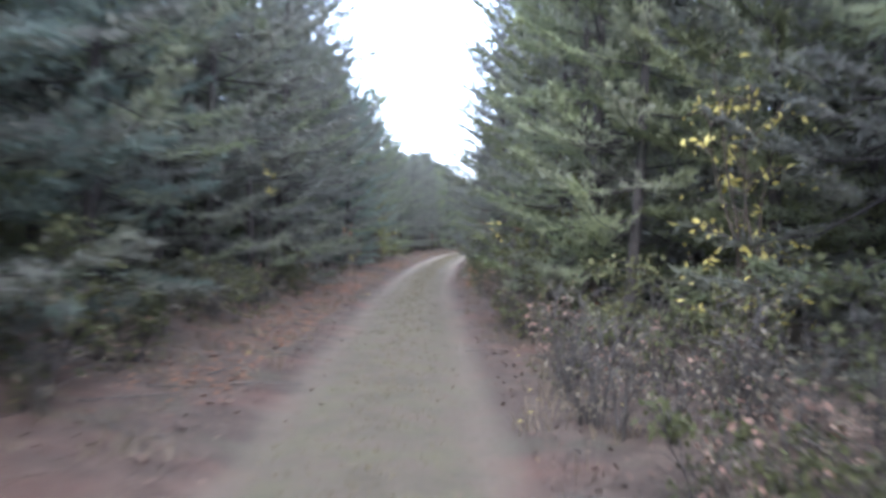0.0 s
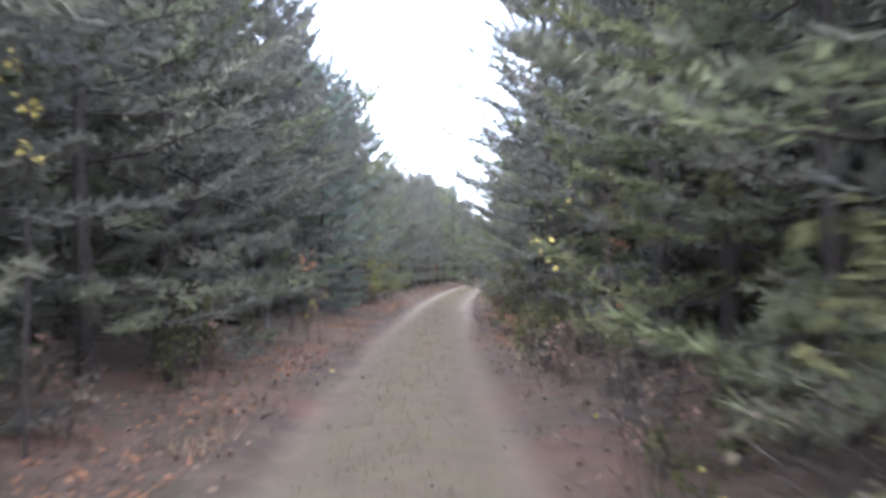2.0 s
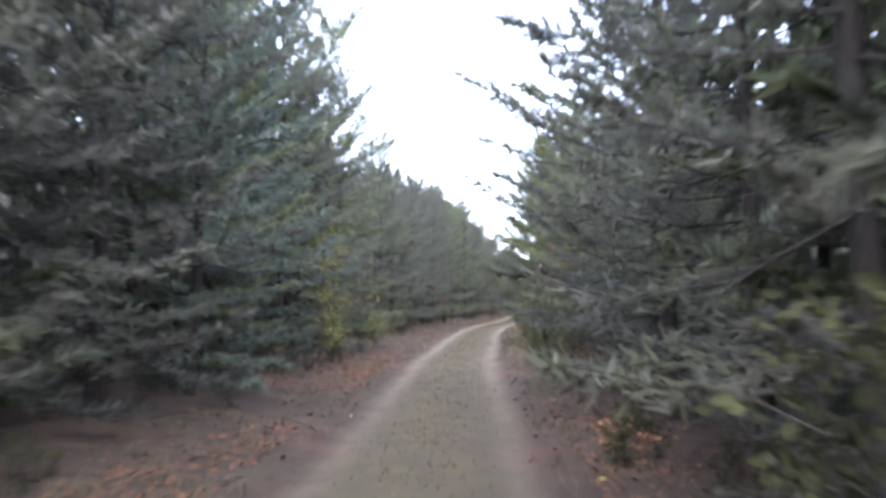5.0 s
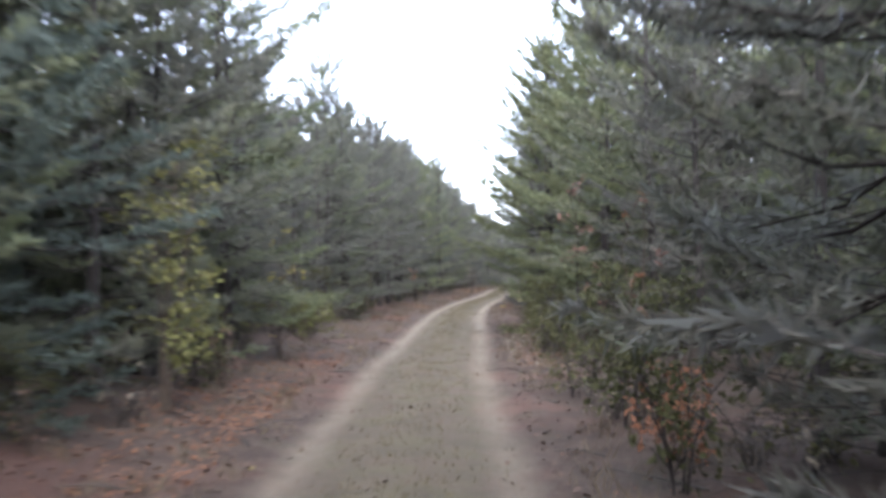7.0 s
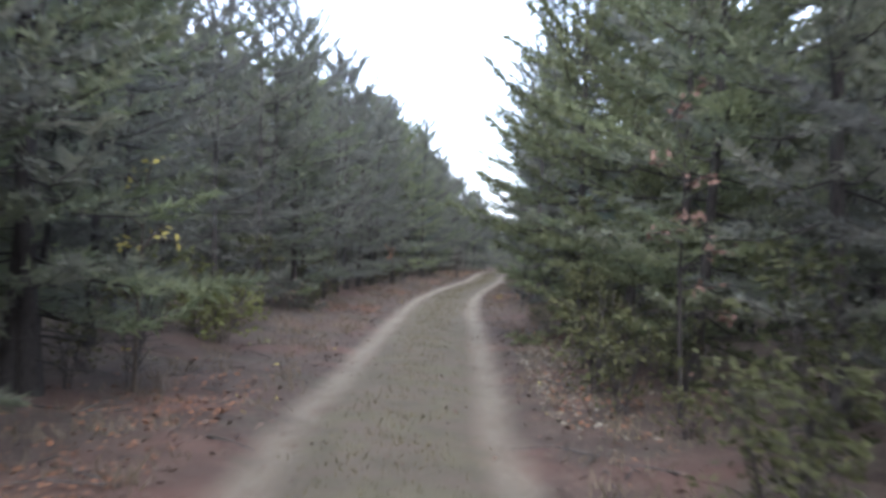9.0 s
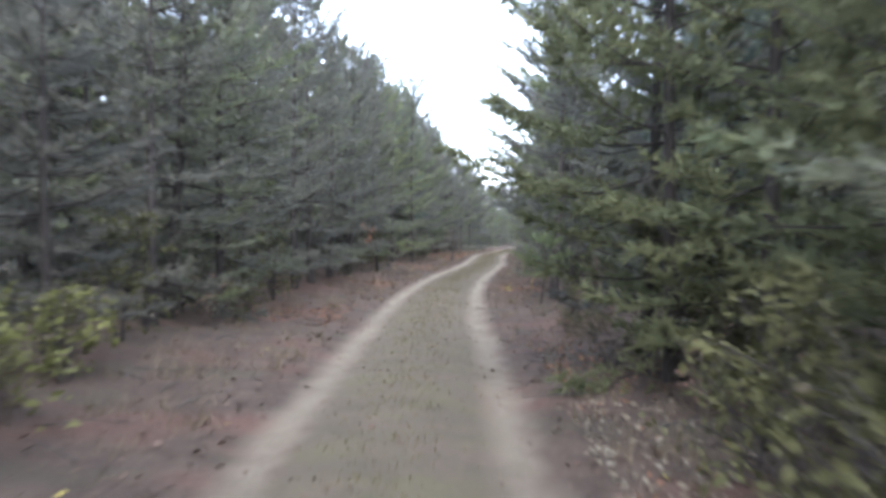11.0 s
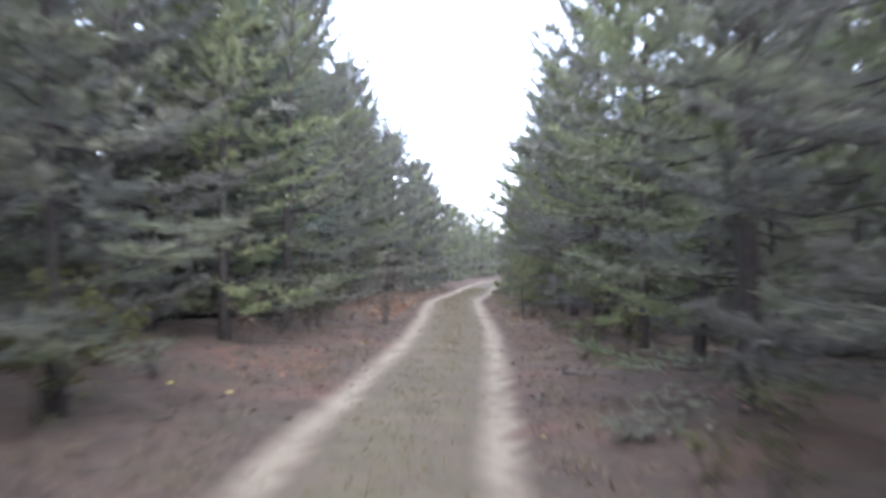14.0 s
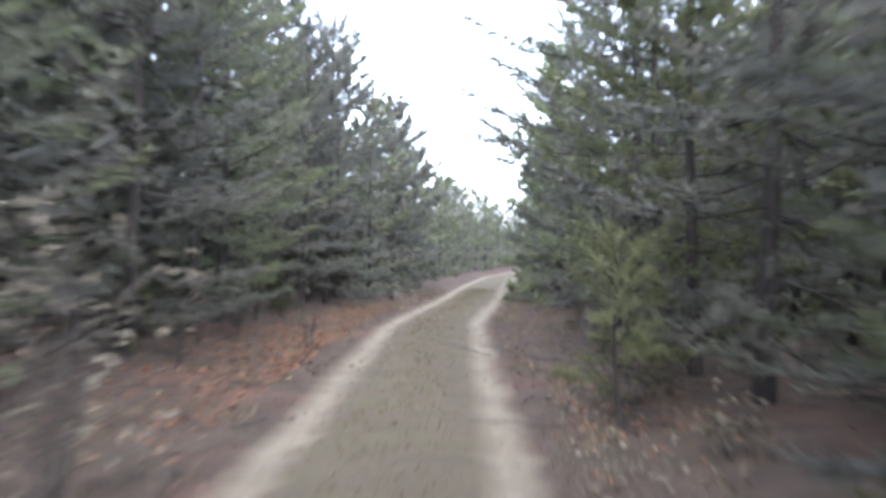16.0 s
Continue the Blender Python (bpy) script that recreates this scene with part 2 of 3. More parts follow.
def mesh_of(name, verts, faces, mat, normals=None):
    me = bpy.data.meshes.new(name)
    v, f = np.asarray(verts, dtype=np.float32), np.asarray(faces, dtype=np.int32)
    me.vertices.add(len(v))
    me.vertices.foreach_set("co", v.ravel())
    me.loops.add(f.size)
    me.loops.foreach_set("vertex_index", f.ravel())
    me.polygons.add(len(f))
    me.polygons.foreach_set("loop_start", np.arange(len(f), dtype=np.int32) * f.shape[1])
    me.update(calc_edges=True)
    if normals is not None:
        me.polygons.foreach_set("use_smooth", np.ones(len(f), dtype=bool))
        me.normals_split_custom_set_from_vertices(normals.tolist())
    me.materials.append(mat)
    return me


def part(name, me, parent, label=""):
    ob = new(name, me)
    ob.parent = parent
    return tagged(ob, label)


def tubes(paths, sides=5, first=0):
    """Tapered tubes along paths of (points, radii), as one set of quads."""
    verts, faces, usual = [], [], sides
    for n, (pts, radii) in enumerate(paths):
        sides = first if first and n == 0 else usual
        base = len(verts)
        pts = np.asarray(pts, float)
        way = np.gradient(pts, axis=0)
        way /= np.linalg.norm(way, axis=1)[:, None] + 1e-9
        ref = np.array([0.31, 0.17, 0.93]) if abs(way[0][2]) < 0.8 else np.array([0.93, 0.31, 0.1])
        for p, w, r in zip(pts, way, radii):
            a = np.cross(w, ref)
            a /= np.linalg.norm(a) + 1e-9
            c = np.cross(w, a)
            for k in range(sides):
                t = 2 * math.pi * k / sides
                verts.append(p + r * (math.cos(t) * a + math.sin(t) * c))
        for i in range(len(pts) - 1):
            for k in range(sides):
                k2 = (k + 1) % sides
                faces.append((base + i * sides + k, base + i * sides + k2, base + (i + 1) * sides + k2, base + (i + 1) * sides + k))
    return verts, faces


def unit(v):
    return v / (np.linalg.norm(v, axis=-1, keepdims=True) + 1e-9)


def blades(rng, base, way, length, width):
    """One slim triangle at each base along each way."""
    n = len(base)
    side = unit(np.cross(way, rng.normal(size=(n, 3)))) * (width / 2)[:, None]
    v = np.stack([base - side, base + side, base + way * length[:, None]], 1).reshape(-1, 3)
    return v, np.arange(3 * n).reshape(-1, 3)


def leaves_of(rng, base, way, length, width):
    """Folded lozenge leaves of two quads sharing a midrib: four triangles each."""
    n = len(base)
    side = unit(np.cross(way, rng.normal(size=(n, 3))))
    up = unit(np.cross(side, way))
    L, Wd = length[:, None], width[:, None]
    tip, mid = base + way * L, base + way * L * 0.45
    r, l = mid + side * Wd / 2 + up * Wd * 0.18, mid - side * Wd / 2 + up * Wd * 0.18
    droop = tip - up * L * 0.12
    v = np.stack([base, r, droop, l], 1).reshape(-1, 3)
    k = np.arange(n)[:, None] * 4
    return v, np.concatenate([k + [0, 1, 2], k + [0, 2, 3]], 0)


def make_pine(seed, height, reach, low, needle=NEEDLE, whorls=15, per=5, tuft=14, blade=(0.16, 0.03), limbs=True, gap=0.0, label="", boughs=()):
    """A pine: tapered trunk, whorls of upswept limbs, side twigs set with needles. low: height of the lowest green limb."""
    rng = np.random.default_rng(seed)
    bend = rng.normal(size=2) * 0.12
    stem = lambda z: np.array([bend[0] * math.sin(z / height * 3), bend[1] * math.sin(z / height * 2.3), z])  # noqa: E731
    zs = np.linspace(-0.15, height, 10)
    r0 = 0.0105 * height + 0.012
    paths = [([stem(z) for z in zs], [max(0.008, r0 * (1 - max(z, 0) / height) ** 0.8 + (0.03 if z < 0 else 0)) for z in zs])]
    bases, ways, lens = [], [], []
    plan = []
    for w in range(whorls):
        f = (w + rng.uniform(-0.25, 0.25)) / (whorls - 1)
        z = low + (height - 0.25 - low) * min(max(f, 0), 1) ** 0.92
        q = (z - low) / (height - low)
        long_ = reach * (0.62 + 0.5 * math.sin(min(1, q * 2.6 + 0.35) * 1.6)) * (1 - q) ** 0.42 + 0.32
        if q < 0.18:
            long_ *= 0.85
        turn = rng.uniform(0, 6.28)
        for b in range(per):
            if rng.uniform() < 0.10 + gap * (q < 0.5):
                continue
            plan.append((q, stem(z + rng.uniform(-0.15, 0.15)), turn + 6.283 * b / per + rng.normal() * 0.25, long_ * rng.uniform(0.55, 1.2), -8 + 48 * q + rng.normal() * 9))
    # long boughs reaching out along +x
    plan += [(0.35, stem(z), rng.normal() * 0.1, L, el) for z, L, el in boughs]
    for q, z0, az, L, el in plan:
        el = radians(el)
        d = np.array([math.cos(az) * math.cos(el), math.sin(az) * math.cos(el), math.sin(el)])
        ts = np.linspace(0, 1, 4)
        sag = rng.uniform(0.04, 0.20) * L * (1 - q)
        curve = [z0 + d * L * t + np.array([0, 0, -sag * math.sin(t * 3.1) + 0.22 * L * t * t * (0.4 + q)]) for t in ts]
        if limbs:
            paths.append((curve, [0.004 + 0.008 * L * (1 - t) for t in ts]))
        n = int(5 + L * 8) if limbs else max(4, int(3 + L * 4))
        for k in range(n):
            t = 0.12 + 0.88 * (k + rng.uniform()) / n
            at = np.array([np.interp(t, ts, [c[i] for c in curve]) for i in range(3)])
            sgn = 1 if k % 2 else -1
            yaw = sgn * radians(rng.uniform(25, 70)) * (1.05 - 0.8 * t)
            tw = np.array([d[0] * math.cos(yaw) - d[1] * math.sin(yaw), d[0] * math.sin(yaw) + d[1] * math.cos(yaw), d[2] + rng.uniform(-0.1, 0.45)])
            tw /= np.linalg.norm(tw)
            tl = (0.16 + 0.42 * L * (1 - t) * rng.uniform(0.5, 1.0)) * 0.9
            bases.append(at)
            ways.append(tw)
            lens.append(tl)
    # leader shoot
    for k in range(5):
        bases.append(stem(height - 0.1 - 0.12 * k))
        ways.append(np.array([0.2 * rng.normal(), 0.2 * rng.normal(), 1.0]))
        lens.append(0.18)
    bases, ways, lens = np.array(bases), np.array(ways), np.array(lens)
    if limbs:
        # dead bare limbs below the green crown
        for k in range(11):
            z, az, L = rng.uniform(0.2, low + 0.3), rng.uniform(0, 6.28), rng.uniform(0.45, 1.25)
            d = np.array([math.cos(az), math.sin(az), rng.uniform(-0.25, 0.12)])
            p = stem(z)
            paths.append(([p, p + d * L * 0.5, p + d * L + np.array([0, 0, 0.08 * L])], [0.009, 0.006, 0.003]))
            for t in (0.45, 0.7, 0.9):
                q = p + d * L * t
                yaw = rng.choice([-1, 1]) * rng.uniform(0.5, 1.1)
                e = np.array([d[0] * math.cos(yaw) - d[1] * math.sin(yaw), d[0] * math.sin(yaw) + d[1] * math.cos(yaw), rng.uniform(-0.3, 0.3)])
                paths.append(([q, q + e * L * rng.uniform(0.2, 0.45)], [0.005, 0.002]))
        pick = lens > 0.48
        for a, w, l in zip(bases[pick], ways[pick], lens[pick]):
            paths.append(([a, a + w * l * 0.9], [0.006, 0.003]))
    m = len(bases)
    f = rng.uniform(0.15, 1.0, size=(m, tuft))
    at = bases[:, None] + ways[:, None] * lens[:, None, None] * f[..., None]
    way = unit(ways[:, None] * rng.uniform(0.35, 1.1, size=(m, tuft, 1)) + rng.normal(size=(m, tuft, 3)) * 0.55 + np.array([0, 0, 0.18]))
    n = m * tuft
    at = at.reshape(-1, 3)
    v, fc = blades(rng, at, way.reshape(-1, 3), blade[0] * rng.uniform(0.6, 1.2, n), blade[1] * rng.uniform(0.7, 1.3, n))
    # the needles shade as a soft mass: their normals lean outwards from the stem and upwards
    tri = v.reshape(-1, 3, 3)
    own = unit(np.cross(tri[:, 1] - tri[:, 0], tri[:, 2] - tri[:, 0]))
    out = unit(at * np.array([1.0, 1.0, 0.0])) * 0.75 + np.array([0, 0, 0.5]) + rng.normal(size=(n, 3)) * 0.12
    turned = (own * out).sum(1) < 0
    tri[turned] = tri[turned][:, [1, 0, 2]]
    own[turned] *= -1
    soft = np.repeat(unit(unit(out) * 0.75 + own * 0.28), 3, axis=0)
    v = tri.reshape(-1, 3)
    tree = new("pine_tree")
    trunk = part("trunk", mesh_of("trunk", *tubes(paths[:1], 8 if limbs else 5), BARK), tree, "grey-brown scaly bark")
    if limbs:
        part("branchwork", mesh_of("branchwork", *tubes(paths[1:], 3), BARK), trunk, "thin dark limbs in whorls")
    part("crown", mesh_of("crown", v, fc, needle, soft), tree, "dark green needle tufts")
    return tagged(tree, label or "dark green pine standing close beside the track", "pine tree")


def twiggy(rng, height, spread, stems=1, forks=9, lean=0.1, bare=0.12):
    """Stems and side twigs of a shrub: paths, and the twigs' points to hang leaves on."""
    paths, hang, dirs, stem_at = [], [], [], []
    for s in range(stems):
        stem_at.append(len(paths))
        az0 = rng.uniform(0, 6.28)
        foot = np.array([math.cos(az0), math.sin(az0), 0]) * (0.06 * spread if stems > 1 else 0)
        out = np.array([math.cos(az0), math.sin(az0), 0]) * (spread * (0.35 if stems > 1 else lean))
        h = height * rng.uniform(0.75, 1.0)
        stem = [foot + np.array([0, 0, -0.06]) + out * t * t + np.array([0, 0, (h + 0.06) * t]) + rng.normal(size=3) * 0.02 * h * t for t in np.linspace(0, 1, 7)]
        r = 0.006 + 0.0055 * height
        paths.append((stem, [r * (1 - 0.85 * t) for t in np.linspace(0, 1, 7)]))
        for k in range(forks):
            t = rng.uniform(bare, 1.0)
            p = np.array([np.interp(t, np.linspace(0, 1, 7), [q[i] for q in stem]) for i in range(3)])
            az = rng.uniform(0, 6.28)
            L = spread * rng.uniform(0.35, 0.9) * (1.15 - 0.6 * t)
            d = unit(np.array([math.cos(az), math.sin(az), rng.uniform(0.1, 0.9)]))
            pts = [p, p + d * L * 0.5 + np.array([0, 0, 0.04]), p + d * L + np.array([0, 0, -0.06 * L])]
            paths.append((pts, [0.25 * r + 0.003, 0.15 * r + 0.002, 0.002]))
            for j in range(6):
                f = rng.uniform(0.3, 1.0)
                hang.append(np.array([np.interp(f, [0, 0.5, 1], [q[i] for q in pts]) for i in range(3)]))
                dirs.append(d)
    return paths, np.array(hang), np.array(dirs), stem_at


def make_shrub(name, seed, height, spread, leaf, count, size, stems=3, forks=9, label="", category="shrub", each=False, wood=STEM, apart=True, bare=0.12):
    """A leafy shrub or sapling; each: the leaves are separate parts."""
    rng = np.random.default_rng(seed)
    paths, hang, dirs, stem_at = twiggy(rng, height, spread, stems, forks, bare=bare)
    thing = new(name)
    if apart:
        for n, path in enumerate(paths):
            name_ = "stem" if n in stem_at else "branch"
            part(name_, mesh_of(name_, *tubes([path], 5), wood), thing)
    else:
        part("stem", mesh_of("stem", *tubes(paths, 3), wood), thing)
    if count:
        pick = rng.integers(0, len(hang), count)
        at = hang[pick] + rng.normal(size=(count, 3)) * 0.05 * spread
        at[:, 2] = np.maximum(at[:, 2], 0.03)
        way = unit(dirs[pick] * 0.6 + rng.normal(size=(count, 3)) * 0.6 + np.array([0, 0, -0.35]))
        length = size * rng.uniform(0.6, 1.25, count)
        if each:
            lv, lf = leaves_of(np.random.default_rng(5), np.zeros((1, 3)), np.array([[0.0, 0.0, 1.0]]), np.array([1.0]), np.array([0.42]))
            shared = mesh_of("leaf", lv, lf, leaf)
            for p, w, l in zip(at, way, length):
                ob = part("leaf", shared, thing)
                ob.matrix_local = Matrix.Translation(p) @ Vector(w).to_track_quat("Z", "X").to_matrix().to_4x4() @ Matrix.Rotation(rng.uniform(0, 6.28), 4, "Z") @ Matrix.Scale(float(l), 4)
        else:
            lv, lf = leaves_of(rng, at, way, length, length * rng.uniform(0.4, 0.65, count))
            part("leaves", mesh_of("leaves", lv, lf, leaf), thing)
    return tagged(thing, label, category)


def hung_sapling(seed, height, strands, leaf, size):
    """A thin bent sapling whose drooping twigs each carry a string of broad leaves."""
    rng = np.random.default_rng(seed)
    thing = new("sapling")
    ts = np.linspace(0, 1, 8)
    stem = [np.array([0.12 * math.sin(2.6 * t), 0.06 * math.sin(4 * t), -0.06 + height * t]) for t in ts]
    part("stem", mesh_of("stem", *tubes([(stem, [0.013 - 0.009 * t for t in ts])], 6), STEM), thing)
    outline = [(0, 0.0), (0.08, 0.26), (0.3, 0.4), (0.62, 0.3), (1.0, 0.0)]
    lv = [(x, 0, z) for z, x in outline] + [(-x, 0, z) for z, x in outline[1:-1]]
    lv = [(x, abs(x) * 0.28 - 0.1 * z * z, z) for x, _, z in lv]
    lf = [(0, 1, 2), (0, 2, 4), (2, 3, 4), (0, 6, 5), (0, 4, 6), (6, 4, 7)]
    shared = mesh_of("leaf", lv, lf, leaf)
    for *pts, count in strands:
        pts = np.array(pts, float)
        root = stem[int(np.argmin([abs(q[2] - pts[0][2]) for q in stem]))]
        line = np.vstack([root, pts])
        part("branch", mesh_of("branch", *tubes([(line, [0.005, 0.004, 0.003, 0.002])], 5), STEM), thing)
        for j in range(count):
            f = 1 + 2 * (j + rng.uniform()) / count
            p = np.array([np.interp(f, range(4), line[:, i]) for i in range(3)]) + rng.normal(size=3) * 0.025
            w = Vector((rng.normal() * 0.6, -0.3 + rng.normal() * 0.4, -0.8))
            ob = part("leaf", shared, thing)
            ob.matrix_local = Matrix.Translation(p) @ w.to_track_quat("Z", "X").to_matrix().to_4x4() @ Matrix.Rotation(rng.uniform(0, 6.28), 4, "Z") @ Matrix.Scale(size * float(rng.uniform(0.65, 1.2)), 4)
    return tagged(thing, "thin sapling hung with a few bright yellow leaves", "sapling")


def place(ob, u, s, turn=0.0, scale=1.0, tilt=0.0):
    ob.matrix_basis = Matrix.Translation(spot(u, s, -0.02)) @ Euler((radians(tilt), 0, radians(turn))).to_matrix().to_4x4() @ Matrix.Scale(scale, 4)
    return ob


def put_copy(ob, u, s, turn=0.0, scale=1.0, tilt=0.0):
    m = Matrix.Translation(spot(u, s, -0.02)) @ Euler((radians(tilt), 0, radians(turn))).to_matrix().to_4x4() @ Matrix.Scale(scale, 4)
    keep = ob.matrix_basis.copy()
    ob.matrix_basis = Matrix.Identity(4)
    made = copy_thing(ob, m)
    ob.matrix_basis = keep
    return made


# ---- the pines along the track ----
rnd = random.Random(11)
FRONT = [make_pine(100 + k, h, r, low, nd, whorls=17, per=5, tuft=15, blade=(0.145, 0.031), gap=g, label=lb) for k, (h, r, low, nd, g, lb) in enumerate([
    (8.4, 1.75, 0.7, NEEDLE, 0.0, "tall dark green pine with low spreading limbs"),
    (7.6, 1.65, 0.85, NEEDLE, 0.0, "grey-green pine with drooping lower limbs beside the track"),
    (9.0, 1.9, 0.65, NEEDLE, 0.0, "broad dark green pine overhanging the track verge"),
    (8.0, 1.7, 1.3, NEEDLE, 0.1, "dark green pine with a bare lower trunk"),
    (6.6, 1.5, 0.5, NEEDLE_FRESH, 0.0, "younger fresh green pine at the verge"),
    (7.4, 1.7, 0.3, NEEDLE_BLUE, 0.0, "blue-green pine branched down to the litter"),
])]
BOUGHS = [make_pine(160, 8.2, 1.7, 0.6, NEEDLE, whorls=16, per=5, tuft=15, blade=(0.145, 0.031), boughs=[(2.9, 2.15, 4), (3.9, 1.8, 10)], label="dark green pine with a long bough over the track"),
          make_pine(161, 8.6, 1.7, 0.5, NEEDLE, whorls=16, per=5, tuft=15, blade=(0.145, 0.031), boughs=[(3.7, 2.2, 5), (4.9, 1.9, 12), (2.5, 1.7, 0)], label="tall pine with upturned boughs over the track"),
          make_pine(163, 8.4, 1.75, 0.4, NEEDLE_FRESH, whorls=17, per=5, tuft=15, blade=(0.145, 0.031), boughs=[(3.3, 2.1, 6), (4.4, 1.8, 12)], label="lighter yellow-green pine with boughs over the verge")]
BACK = [make_pine(200 + k, h, 1.9, low, NEEDLE, whorls=13, per=5, tuft=10, blade=(0.27, 0.115), limbs=False, gap=0.03,
                  label="dark pine in the second row of the plantation") for k, (h, low) in enumerate([(8.6, 0.9), (9.2, 1.2), (8.0, 0.6), (8.8, 0.8)])]
FAR = [make_pine(240 + k, h, 1.9, 0.25, NEEDLE, whorls=13, per=5, tuft=7, blade=(0.32, 0.15), limbs=False, label="low dark pine far along the track") for k, h in enumerate((8.2, 7.6, 9.0))]
DEEP = [make_pine(220 + k, h, 2.1, 0.35, NEEDLE, whorls=9, per=4, tuft=7, blade=(0.50, 0.17), limbs=False, gap=0.0) for k, h in enumerate((8.4, 9.2, 8.0))]
spent = set()


def pine_at(src, u, s, scale, turn):
    ob = place(src, u, s, turn, scale) if id(src) not in spent else put_copy(src, u, s, turn, scale)
    spent.add(id(src))
    return tagged(ob, group="pines lining the track")


def grown(s, side=0):
    """The trees get younger and lower towards the far end."""
    if side > 0:
        return float(np.interp(s, [0, 33, 35, 36.5, 41.3, 42.5, 60, 70, 95, 130, 200], [1.02, 0.98, 0.78, 0.54, 0.54, 0.80, 0.80, 0.88, 0.82, 0.58, 0.45]))
    return float(np.interp(s, [0, 31, 35, 40, 42, 46.3, 46.9, 51, 52.5, 60, 70, 76, 95, 130, 200], [1.0, 0.97, 0.83, 0.82, 0.89, 0.89, 0.56, 0.56, 0.68, 0.74, 0.79, 0.84, 0.80, 0.56, 0.45]))


def bough_tree(seed, side, s, u, height, tips, needle=NEEDLE, lowest=0.5, label="dark green pine with long boughs over the track"):
    """A pine whose boughs end at the given heights and reach that far towards the track."""
    low = [(z - 0.05 - 0.13 * L, L, 2) for z, L in tips]
    ob = make_pine(seed, height, 1.7, lowest, needle, whorls=16, per=5, tuft=15, blade=(0.145, 0.031), boughs=low, label=label)
    return pine_at(ob, side * u, s, 1.0, 180 if side > 0 else 0)


# a thin, half-bare pine above the low ones
pine_at(make_pine(180, 6.4, 1.35, 1.6, NEEDLE, whorls=13, per=4, tuft=7, blade=(0.14, 0.031), gap=0.3, label="thin half-bare pine with an open top"), 3.6, 38.7, 1.0, 70)
# pines whose boughs stand out against the sky
NAMED = [(1, 35.6, 2.95), (1, 63.4, 3.05), (1, 93.2, 3.1), (-1, 15.5, 3.5), (-1, 32.4, 3.6)]
bough_tree(170, 1, 35.6, 2.95, 6.3, [(3.5, 2.45), (3.0, 2.2), (4.3, 1.9), (5.0, 1.7)])
bough_tree(171, 1, 63.4, 3.05, 7.4, [(2.35, 2.45), (2.85, 2.1), (3.4, 1.9), (4.1, 2.1), (4.8, 1.6)], lowest=1.1, label="dark green pine with low twigs hanging over the rut")
bough_tree(172, 1, 93.2, 3.1, 8.0, [(2.6, 2.0), (3.05, 2.4), (3.6, 2.5), (4.05, 2.1), (4.7, 2.5), (5.4, 1.9)], label="tall pine with level boughs spread against the sky")
bough_tree(173, -1, 15.5, 3.5, 8.2, [(4.25, 2.7), (4.9, 2.3), (3.5, 2.1)])
bough_tree(174, -1, 32.4, 3.6, 7.8, [(4.5, 2.1), (3.8, 1.8), (5.1, 1.6)])
# boughs over the track: side, where along it, trunk's distance, which
OVER = [(1, 11.6, 2.9, 0, 0.92), (1, 17.6, 2.9, 2, 0.97), (1, 72.6, 3.1, 1, 1.0),
        (-1, 27.4, 4.3, 0, 0.95), (-1, 55.6, 3.5, 1, 0.8), (-1, 36.6, 3.7, 0, 0.8)]
pine_at(make_pine(162, 6.4, 1.5, 0.5, NEEDLE_FRESH, whorls=14, per=5, tuft=15, blade=(0.145, 0.031), boughs=[(1.3, 1.3, 2), (1.7, 1.55, 3), (2.2, 1.6, 5), (2.9, 1.5, 10)], label="pine with several boughs reaching over the rut"), 2.4, 51.2, 1.0, 180)
pine_at(FRONT[0], -3.05, 44.8, 0.95, 40)
pine_at(FRONT[2], -3.6, 42.4, 0.84, 200)
pine_at(FRONT[3], -3.7, 47.6, 0.66, 120)
# a closer second row where the first is thin
fill = random.Random(3)
for k in range(6):
    pine_at(BACK[k % 4], 4.5 + fill.uniform(-0.3, 0.4), 22.5 + 2.1 * k, fill.uniform(0.9, 1.0), fill.uniform(0, 360))
for k in range(13):
    pine_at(BACK[k % 4], -4.6 + fill.uniform(-0.4, 0.2), 79.5 + 2.1 * k, fill.uniform(0.84, 0.92) * grown(79.5 + 2.1 * k, -1) / 0.84, fill.uniform(0, 360))
for k in range(3):
    pine_at(BACK[k], -4.9 + fill.uniform(-0.3, 0.2), 36.4 + 2.0 * k, fill.uniform(0.88, 0.95), fill.uniform(0, 360))
for k in range(2):
    pine_at(BACK[k + 1], -5.0, 42.6 + 2.7 * k, 0.9, fill.uniform(0, 360))
    pine_at(FRONT[2 * k], -3.95, 28.3 + 1.9 * k, 1.02, fill.uniform(0, 360))
for side, s, far, k, sc in OVER:
    pine_at(BOUGHS[k], side * far, s, sc, 180 if side > 0 else 0)
